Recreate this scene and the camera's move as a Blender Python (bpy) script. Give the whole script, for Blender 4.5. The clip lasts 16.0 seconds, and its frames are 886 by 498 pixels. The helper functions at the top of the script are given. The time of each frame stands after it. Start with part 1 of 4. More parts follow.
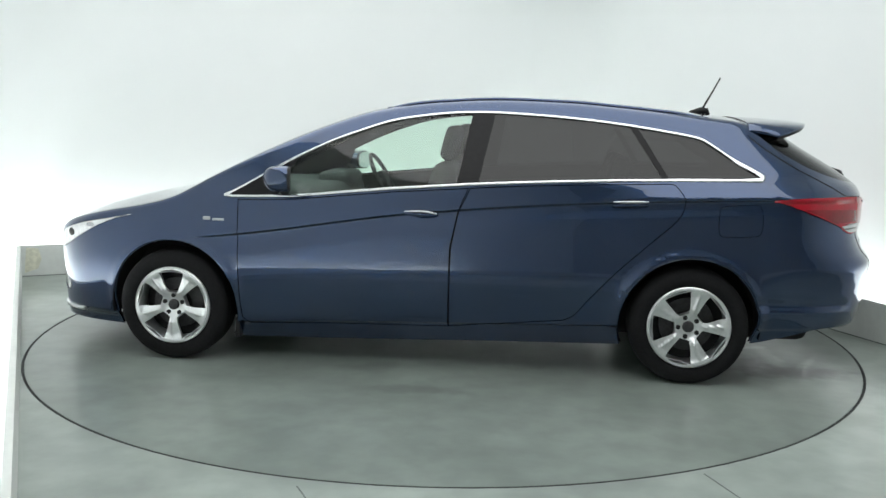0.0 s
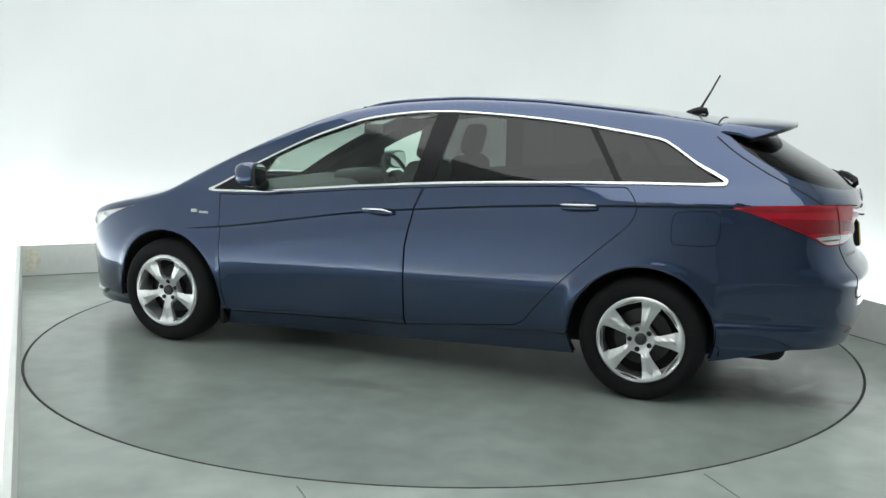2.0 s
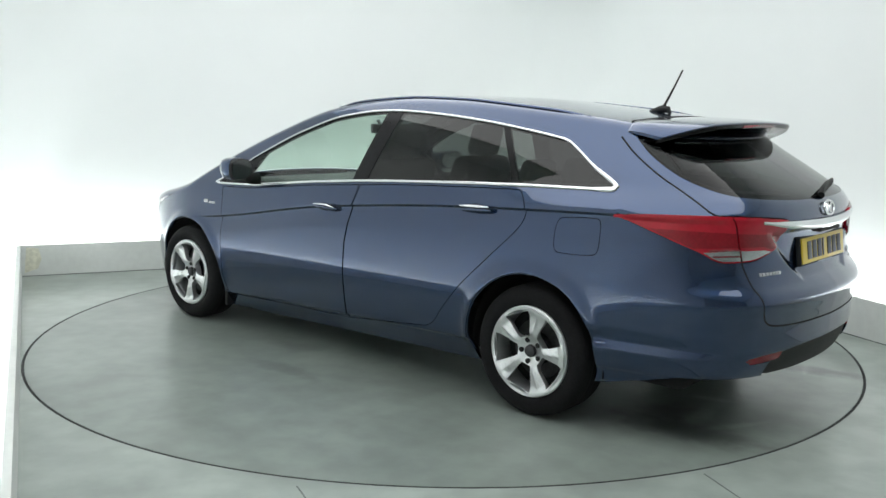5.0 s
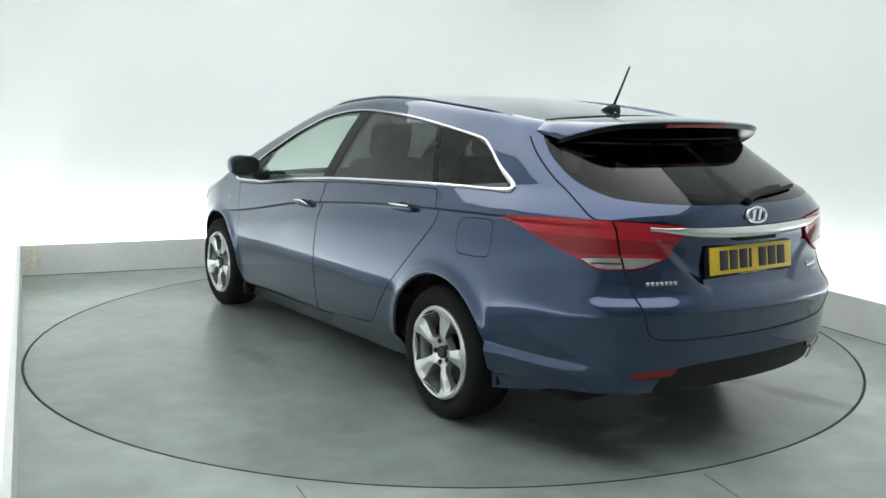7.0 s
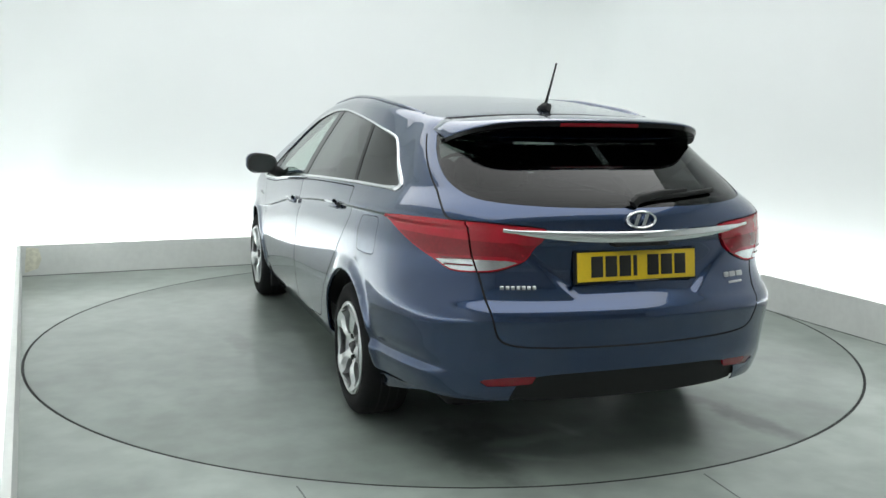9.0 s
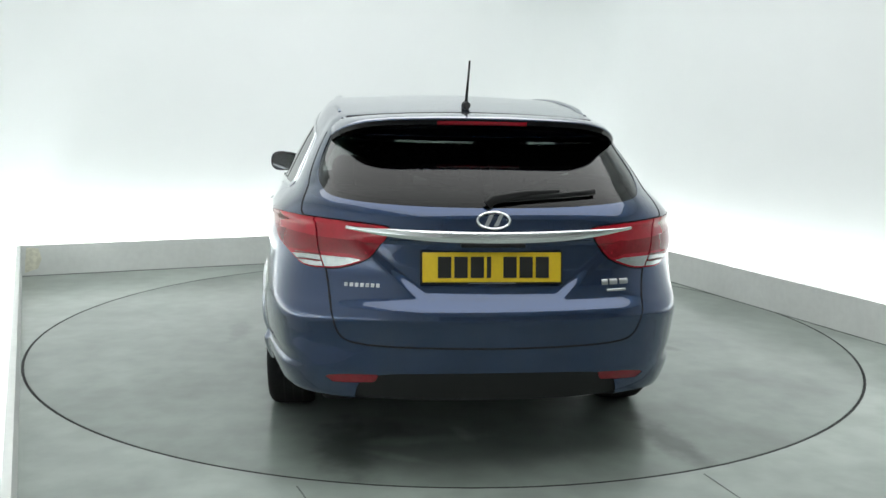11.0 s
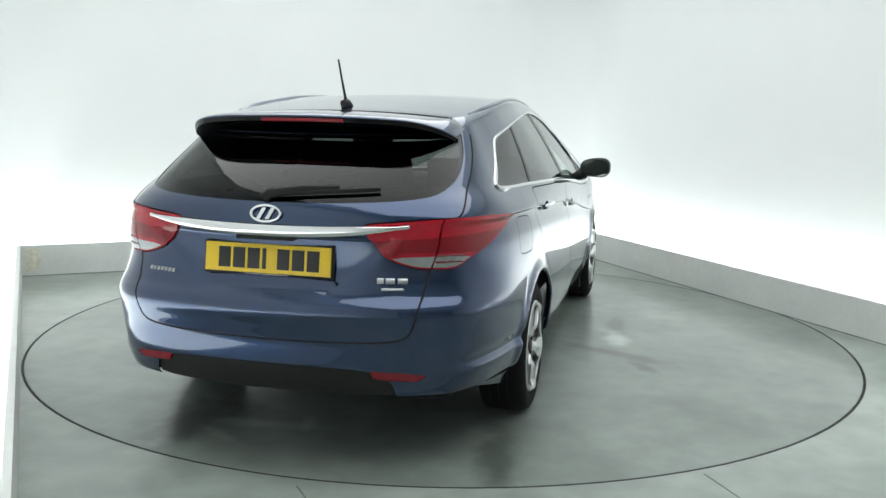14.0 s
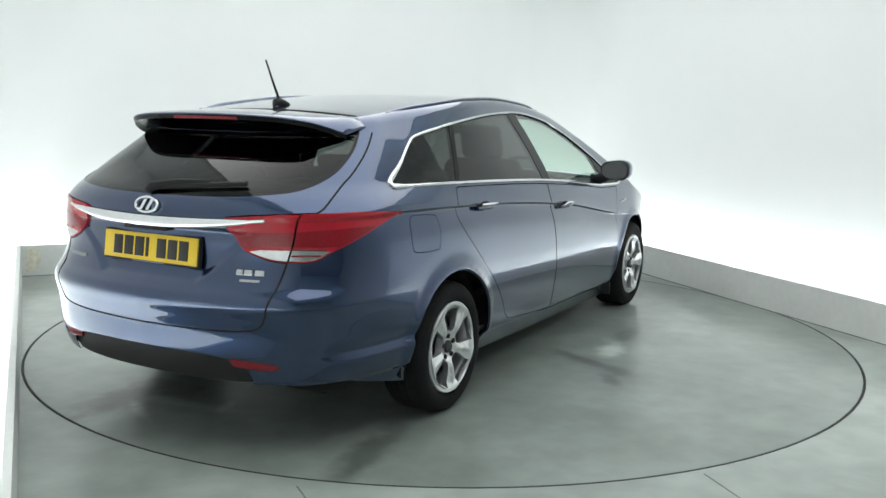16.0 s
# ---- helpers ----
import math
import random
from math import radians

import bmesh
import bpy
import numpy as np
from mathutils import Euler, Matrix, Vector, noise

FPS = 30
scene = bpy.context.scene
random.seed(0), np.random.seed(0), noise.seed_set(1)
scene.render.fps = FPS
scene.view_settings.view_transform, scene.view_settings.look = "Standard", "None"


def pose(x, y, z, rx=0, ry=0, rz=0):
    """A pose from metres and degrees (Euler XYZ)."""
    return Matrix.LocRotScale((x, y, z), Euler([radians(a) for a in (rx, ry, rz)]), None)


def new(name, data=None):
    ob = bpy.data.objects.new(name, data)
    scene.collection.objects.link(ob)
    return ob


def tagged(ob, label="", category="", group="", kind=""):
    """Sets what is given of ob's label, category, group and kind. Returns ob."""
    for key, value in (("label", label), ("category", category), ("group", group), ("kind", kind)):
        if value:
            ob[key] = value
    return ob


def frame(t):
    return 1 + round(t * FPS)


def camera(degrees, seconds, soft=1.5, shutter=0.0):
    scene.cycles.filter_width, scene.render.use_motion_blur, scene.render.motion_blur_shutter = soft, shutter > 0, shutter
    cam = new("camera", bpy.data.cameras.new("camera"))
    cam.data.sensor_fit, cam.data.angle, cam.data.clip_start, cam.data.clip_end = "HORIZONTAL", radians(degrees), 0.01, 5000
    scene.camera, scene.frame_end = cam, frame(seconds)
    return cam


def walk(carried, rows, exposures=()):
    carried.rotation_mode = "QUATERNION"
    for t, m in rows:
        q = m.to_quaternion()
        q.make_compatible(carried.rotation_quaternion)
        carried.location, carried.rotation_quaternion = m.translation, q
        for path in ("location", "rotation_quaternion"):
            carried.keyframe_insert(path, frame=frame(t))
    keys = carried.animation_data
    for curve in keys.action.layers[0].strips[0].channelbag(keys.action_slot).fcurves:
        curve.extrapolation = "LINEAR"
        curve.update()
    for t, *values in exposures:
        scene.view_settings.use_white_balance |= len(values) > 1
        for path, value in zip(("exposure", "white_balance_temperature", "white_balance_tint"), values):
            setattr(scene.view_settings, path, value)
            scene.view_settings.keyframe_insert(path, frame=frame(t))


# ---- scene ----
cam = camera(52.55, 16.0, soft=1.5)
CAM_POSE = pose(0, -5.63, 1.3915, 90 - 8.82, 0, 0.16) @ pose(0, 0, 0, 0, 0, 1.05)
walk(cam, [(0.0, CAM_POSE), (16.0, CAM_POSE)])

# ---- light ----
world = bpy.data.worlds.new("world")
world.use_nodes = True
world.node_tree.nodes["Background"].inputs[0].default_value = (0.8, 0.9, 0.9, 1)
world.node_tree.nodes["Background"].inputs[1].default_value = 0.05
scene.world = world
scene.view_settings.exposure = 0.15
LED_STRENGTH = 13.4
CEILING_STRENGTH = 2.1


# ---- materials ----
def mat(name, color, rough=0.5, metal=0.0, coat=0.0, grain=0.0, grain_scale=40.0, stain=0.0, stain_scale=2.0, bump=0.0, bump_scale=120.0, spec=0.5,
        rough_var=0.0, coat_rough=0.03, coat_ior=1.5):
    m = bpy.data.materials.new(name)
    m.use_nodes = True
    nt = m.node_tree
    b = nt.nodes["Principled BSDF"]
    b.inputs["Base Color"].default_value = (*color, 1)
    b.inputs["Roughness"].default_value = rough
    b.inputs["Metallic"].default_value = metal
    b.inputs["Coat Weight"].default_value = coat
    b.inputs["Coat Roughness"].default_value = coat_rough
    b.inputs["Specular IOR Level"].default_value = spec
    b.inputs["Coat IOR"].default_value = coat_ior
    tc = nt.nodes.new("ShaderNodeTexCoord")

    def noise_node(scale, detail=3.0):
        n = nt.nodes.new("ShaderNodeTexNoise")
        n.inputs["Scale"].default_value, n.inputs["Detail"].default_value = scale, detail
        nt.links.new(tc.outputs["Object"], n.inputs["Vector"])
        return n.outputs["Fac"]

    def ramp(fac, lo, hi):
        r = nt.nodes.new("ShaderNodeMapRange")
        r.interpolation_type = "SMOOTHSTEP"
        r.inputs["From Min"].default_value, r.inputs["From Max"].default_value = 0.22, 0.78
        r.inputs["To Min"].default_value, r.inputs["To Max"].default_value = lo, hi
        nt.links.new(fac, r.inputs["Value"])
        return r.outputs["Result"]

    out = None
    for amount, scale in ((grain, grain_scale), (stain, stain_scale)):
        if amount:
            v = ramp(noise_node(scale), 1 - amount, 1 + amount)
            if out is None:
                out = v
            else:
                mul = nt.nodes.new("ShaderNodeMath")
                mul.operation = "MULTIPLY"
                nt.links.new(out, mul.inputs[0])
                nt.links.new(v, mul.inputs[1])
                out = mul.outputs[0]
    if out is not None:
        mix = nt.nodes.new("ShaderNodeVectorMath")
        mix.operation = "SCALE"
        mix.inputs[0].default_value = color
        nt.links.new(out, mix.inputs["Scale"])
        nt.links.new(mix.outputs[0], b.inputs["Base Color"])
    if rough_var:
        nt.links.new(ramp(noise_node(stain_scale * 1.7), rough - rough_var, rough + rough_var), b.inputs["Roughness"])
    if bump:
        bn = nt.nodes.new("ShaderNodeBump")
        bn.inputs["Strength"].default_value, bn.inputs["Distance"].default_value = bump, 0.002
        nt.links.new(noise_node(bump_scale), bn.inputs["Height"])
        nt.links.new(bn.outputs[0], b.inputs["Normal"])
    return m


def glow(name, color, strength):
    m = bpy.data.materials.new(name)
    m.use_nodes = True
    nt = m.node_tree
    nt.nodes.remove(nt.nodes["Principled BSDF"])
    e = nt.nodes.new("ShaderNodeEmission")
    e.inputs[0].default_value, e.inputs[1].default_value = (*color, 1), strength
    nt.links.new(e.outputs[0], nt.nodes["Material Output"].inputs[0])
    return m


def pane_glass(name, tint, base=0.06):
    """A thin tinted pane: clear transmission under a Fresnel gloss."""
    m = bpy.data.materials.new(name)
    m.use_nodes = True
    nt = m.node_tree
    nt.nodes.remove(nt.nodes["Principled BSDF"])
    tr, gl = nt.nodes.new("ShaderNodeBsdfTransparent"), nt.nodes.new("ShaderNodeBsdfGlossy")
    lw, mx = nt.nodes.new("ShaderNodeLayerWeight"), nt.nodes.new("ShaderNodeMixShader")
    pw, ma = nt.nodes.new("ShaderNodeMath"), nt.nodes.new("ShaderNodeMath")
    tr.inputs[0].default_value, gl.inputs["Roughness"].default_value = (*tint, 1), 0.02
    lw.inputs["Blend"].default_value = 0.5
    pw.operation, ma.operation = "POWER", "MULTIPLY_ADD"
    pw.inputs[1].default_value = 4.0
    ma.inputs[1].default_value, ma.inputs[2].default_value = 1 - base, base
    nt.links.new(lw.outputs["Facing"], pw.inputs[0])
    nt.links.new(pw.outputs[0], ma.inputs[0])
    nt.links.new(ma.outputs[0], mx.inputs[0])
    nt.links.new(tr.outputs[0], mx.inputs[1])
    nt.links.new(gl.outputs[0], mx.inputs[2])
    nt.links.new(mx.outputs[0], nt.nodes["Material Output"].inputs[0])
    return m


M_WALL = mat("white_wall_paint", (0.835, 0.86, 0.858), 0.7, grain=0.008, grain_scale=2, bump=0.1, bump_scale=60)
M_BOARD = mat("board_paint", (0.66, 0.68, 0.66), 0.55, grain=0.03, grain_scale=25, stain=0.05, stain_scale=3, bump=0.15)
M_FLOOR = mat("floor_paint", (0.290, 0.330, 0.303), 0.30, grain=0.12, grain_scale=6.5, stain=0.20, stain_scale=1.3)
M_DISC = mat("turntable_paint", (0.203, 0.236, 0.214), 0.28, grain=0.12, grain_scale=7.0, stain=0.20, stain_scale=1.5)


def add_spots(m, spots):
    """Lighter and darker spots of a given place, size and tone on a surface."""
    nt = m.node_tree
    b = nt.nodes["Principled BSDF"]
    link = b.inputs["Base Color"].links[0]
    out = link.from_socket
    tc = nt.nodes.new("ShaderNodeTexCoord")
    wob = nt.nodes.new("ShaderNodeTexNoise")
    wob.inputs["Scale"].default_value, wob.inputs["Detail"].default_value = 9.0, 5.0
    nt.links.new(tc.outputs["Object"], wob.inputs["Vector"])
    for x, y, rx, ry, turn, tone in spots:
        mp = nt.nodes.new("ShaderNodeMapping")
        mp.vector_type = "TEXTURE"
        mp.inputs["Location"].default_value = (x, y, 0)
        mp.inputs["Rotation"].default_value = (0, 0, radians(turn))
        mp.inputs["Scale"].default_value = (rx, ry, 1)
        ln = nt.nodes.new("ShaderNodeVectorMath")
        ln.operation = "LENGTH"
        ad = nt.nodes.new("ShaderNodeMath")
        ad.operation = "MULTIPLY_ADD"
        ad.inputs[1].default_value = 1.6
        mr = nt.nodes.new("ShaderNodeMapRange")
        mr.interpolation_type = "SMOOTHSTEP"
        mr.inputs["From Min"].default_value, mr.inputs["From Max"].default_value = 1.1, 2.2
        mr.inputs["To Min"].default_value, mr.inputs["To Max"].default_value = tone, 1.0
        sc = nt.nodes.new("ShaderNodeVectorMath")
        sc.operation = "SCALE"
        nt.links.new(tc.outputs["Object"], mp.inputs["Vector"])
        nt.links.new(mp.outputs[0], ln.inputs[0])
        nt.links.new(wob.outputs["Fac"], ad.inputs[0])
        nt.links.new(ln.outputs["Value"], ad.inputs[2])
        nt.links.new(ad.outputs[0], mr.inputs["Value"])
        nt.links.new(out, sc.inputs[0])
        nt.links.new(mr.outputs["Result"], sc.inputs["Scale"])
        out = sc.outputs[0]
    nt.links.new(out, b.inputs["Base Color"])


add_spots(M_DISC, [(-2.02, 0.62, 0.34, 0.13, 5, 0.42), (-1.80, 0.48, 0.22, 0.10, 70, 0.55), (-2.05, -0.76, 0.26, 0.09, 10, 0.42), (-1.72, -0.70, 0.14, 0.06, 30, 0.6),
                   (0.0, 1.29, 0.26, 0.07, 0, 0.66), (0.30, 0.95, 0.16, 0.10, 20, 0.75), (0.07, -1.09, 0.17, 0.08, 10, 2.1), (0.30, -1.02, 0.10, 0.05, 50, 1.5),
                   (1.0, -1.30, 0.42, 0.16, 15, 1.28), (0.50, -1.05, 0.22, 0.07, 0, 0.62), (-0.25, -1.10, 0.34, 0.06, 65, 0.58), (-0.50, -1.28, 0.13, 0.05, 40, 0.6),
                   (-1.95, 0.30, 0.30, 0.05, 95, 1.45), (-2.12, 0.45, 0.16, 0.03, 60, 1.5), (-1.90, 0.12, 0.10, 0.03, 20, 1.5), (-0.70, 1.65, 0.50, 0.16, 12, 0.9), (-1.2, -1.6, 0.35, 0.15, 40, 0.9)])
add_spots(M_FLOOR, [(2.0, -2.05, 0.16, 0.05, 20, 0.62), (2.2, -1.7, 0.4, 0.12, 60, 0.86), (-2.2, -1.6, 0.5, 0.10, 120, 1.12), (2.55, 0.0, 0.5, 0.10, 110, 0.82), (2.25, 1.2, 0.6, 0.10, 115, 0.8)])
M_GAP = mat("dark_joint", (0.02, 0.022, 0.022), 0.8, grain=0.2)
M_JOINT = mat("grey_joint", (0.16, 0.18, 0.17), 0.8, grain=0.2, stain=0.3, stain_scale=4)
M_YELLOW = mat("yellow_tape", (0.68, 0.67, 0.56), 0.6, grain=0.15, grain_scale=30)
M_LED = glow("led_glow", (0.97, 1.0, 0.995), LED_STRENGTH)
M_PANEL = glow("panel_glow", (0.97, 1.0, 0.99), CEILING_STRENGTH)
M_PAINT = mat("blue_car_paint", (0.0135, 0.037, 0.101), 0.25, metal=0.85, coat=1.0, grain=0.08, grain_scale=900, stain=0.03, stain_scale=3, coat_rough=0.008, coat_ior=1.62)
M_BLACK = mat("black_plastic", (0.014, 0.0145, 0.015), 0.6, spec=0.3, grain=0.1, grain_scale=200, bump=0.2, bump_scale=400)
M_GLOSSBLACK = mat("gloss_black_trim", (0.011, 0.011, 0.012), 0.2, grain=0.1, spec=0.15)
M_INNER = mat("underbody_black", (0.008, 0.008, 0.009), 0.9, grain=0.2, grain_scale=60)
M_RUBBER = mat("tyre_rubber", (0.008, 0.008, 0.009), 0.85, spec=0.25, grain=0.25, grain_scale=90, bump=0.3, bump_scale=250)
M_ALLOY = mat("silver_alloy", (0.72, 0.73, 0.74), 0.30, metal=0.75, coat=0.5, grain=0.04, grain_scale=120)
M_BRAKE = mat("brake_steel", (0.06, 0.06, 0.063), 0.5, metal=0.7, grain=0.2, grain_scale=60)
M_BADGE = mat("badge_silver", (0.45, 0.46, 0.47), 0.3, metal=0.9, grain=0.05)
# grey of the added wall behind the camera, set for the car's reflections
M_UNSEEN_WALL = mat("unseen_grey_wall", (0.38, 0.39, 0.39), 0.6, grain=0.05, grain_scale=20, stain=0.08)
M_CHROME = mat("polished_chrome", (0.80, 0.81, 0.82), 0.08, metal=1.0, grain=0.02)
M_RED = mat("red_lamp_lens", (0.40, 0.008, 0.022), 0.22, coat=0.8, grain=0.06, grain_scale=60, stain=0.10, stain_scale=14, spec=0.15)
M_MIDRED = mat("inner_red_lens", (0.22, 0.004, 0.012), 0.15, coat=0.8, grain=0.12, grain_scale=90, spec=0.2)
M_DARKRED = mat("dark_red_lens", (0.16, 0.006, 0.012), 0.15, coat=1.0, grain=0.15, grain_scale=60)
M_CLEAR = mat("clear_lamp_lens", (0.46, 0.47, 0.48), 0.2, metal=0.8, coat=1.0, grain=0.15, grain_scale=40)
M_HEAD = mat("headlamp_lens", (0.78, 0.79, 0.80), 0.12, metal=0.4, coat=1.0, grain=0.15, grain_scale=30)
M_PLATE = mat("yellow_plate", (0.72, 0.50, 0.015), 0.35, coat=0.3, grain=0.03, grain_scale=80)
M_INK = mat("black_lettering", (0.012, 0.012, 0.012), 0.4)
M_SEAT = mat("dark_seat_cloth", (0.022, 0.023, 0.025), 0.85, grain=0.25, grain_scale=150, bump=0.4, bump_scale=300)
M_TRIM = mat("grey_cabin_trim", (0.05, 0.052, 0.055), 0.7, grain=0.15, grain_scale=100)
M_LINING = mat("pale_headlining", (0.42, 0.43, 0.42), 0.85, grain=0.06, grain_scale=60)
G_CLEAR = pane_glass("green_tinted_glass", (0.80, 0.92, 0.85))
G_DARK = pane_glass("privacy_glass", (0.115, 0.12, 0.12), 0.05)
G_REAR = pane_glass("rear_window_glass", (0.12, 0.13, 0.13), 0.022)


# ---- mesh helpers ----
def link_mesh(name, me, material, parent=None, label=""):
    me.materials.append(material)
    ob = new(name, me)
    if parent is not None:
        ob.parent = parent
    return tagged(ob, label)


def part(name, bm, material, parent=None, label="", smooth=True):
    """Links a bmesh as one mesh object, under a thing or part if one is given."""
    me = bpy.data.meshes.new(name)
    bm.normal_update()
    bm.to_mesh(me)
    bm.free()
    if smooth:
        me.shade_smooth()
        me.set_sharp_from_angle(angle=radians(38))
    return link_mesh(name, me, material, parent, label)


def box(bm, lo, hi, m=None, bevel=0.0):
    g = bmesh.ops.create_cube(bm, size=1.0)
    c = [(a + b) / 2 for a, b in zip(lo, hi)]
    d = [abs(b - a) for a, b in zip(lo, hi)]
    bmesh.ops.scale(bm, vec=d, verts=g["verts"])
    bmesh.ops.translate(bm, vec=c, verts=g["verts"])
    if bevel:
        es = list({e for v in g["verts"] for e in v.link_edges})
        r = bmesh.ops.bevel(bm, geom=es, offset=bevel, segments=3, profile=0.5, affect="EDGES")
        vs = list({v for f in r["faces"] for v in f.verts} | {v for v in g["verts"] if v.is_valid})
    else:
        vs = g["verts"]
    if m is not None:
        bmesh.ops.transform(bm, matrix=m, verts=vs)
    return vs


def lathe(bm, profile, segs=64, m=None):
    """Turns a profile of (radius, height) points round the z axis."""
    rings = []
    for r, z in profile:
        if r < 1e-6:
            rings.append([bm.verts.new((0, 0, z))])
        else:
            rings.append([bm.verts.new((r * math.cos(2 * math.pi * i / segs), r * math.sin(2 * math.pi * i / segs), z)) for i in range(segs)])
    for a, b in zip(rings, rings[1:]):
        for i in range(segs):
            j = (i + 1) % segs
            q = [a[0]] if len(a) == 1 else [a[i], a[j]]
            w = [b[0]] if len(b) == 1 else [b[j], b[i]]
            if len(q) + len(w) >= 3:
                bm.faces.new(q + w)
    if m is not None:
        bmesh.ops.transform(bm, matrix=m, verts=[v for r in rings for v in r])


def tube(bm, pts, radius, segs=8, flat=1.0, up=(0, 0, 1)):
    """A closed bar along points; flat squeezes it across."""
    pts = [Vector(q) for q in pts]
    rad = [float(r) for r in radius] if hasattr(radius, "__len__") else [float(radius)] * len(pts)
    rings = []
    for i, q in enumerate(pts):
        d = (pts[min(i + 1, len(pts) - 1)] - pts[max(i - 1, 0)]).normalized()
        a = d.cross(Vector(up))
        a = a.normalized() if a.length > 1e-4 else d.orthogonal().normalized()
        b = a.cross(d).normalized()
        rings.append([bm.verts.new(q + rad[i] * (math.cos(k * 2 * math.pi / segs) * a * flat + math.sin(k * 2 * math.pi / segs) * b)) for k in range(segs)])
    for r, s in zip(rings, rings[1:]):
        for k in range(segs):
            bm.faces.new((r[k], r[(k + 1) % segs], s[(k + 1) % segs], s[k]))
    bm.faces.new(rings[0][::-1])
    bm.faces.new(rings[-1])


def prism(bm, pts2d, height, m=None, z0=0.0):
    """A flat outline raised to a height along z."""
    lo = [bm.verts.new((x, y, z0)) for x, y in pts2d]
    hi = [bm.verts.new((x, y, z0 + height)) for x, y in pts2d]
    bm.faces.new(lo[::-1])
    bm.faces.new(hi)
    n = len(lo)
    for i in range(n):
        bm.faces.new((lo[i], lo[(i + 1) % n], hi[(i + 1) % n], hi[i]))
    if m is not None:
        bmesh.ops.transform(bm, matrix=m, verts=lo + hi)
    return lo + hi


# ---- the booth ----
CORNER_BL = Vector((-3.41, 1.47))
CORNER_BR = Vector((1.165, 3.506))
LEFT_END = Vector((0.30, -6.50))
RIGHT_END = Vector((4.95, -5.46))
WALL_BACK = 0.32
CEIL = 3.3
DISC_R = 2.46


def bar_between(bm, a, b, off0, off1, z0, z1, ext=0.0):
    """A straight bar from a to b; off0..off1 is its place to the left of that way."""
    d = (b - a).normalized()
    n = Vector((-d.y, d.x))
    a, b = a - d * ext, b + d * ext
    vs = [bm.verts.new((*(q + n * o), z)) for z in (z0, z1) for q, o in ((a, off0), (b, off0), (b, off1), (a, off1))]
    for f in ((3, 2, 1, 0), (4, 5, 6, 7), (0, 1, 5, 4), (1, 2, 6, 5), (2, 3, 7, 6), (3, 0, 4, 7)):
        bm.faces.new([vs[i] for i in f])


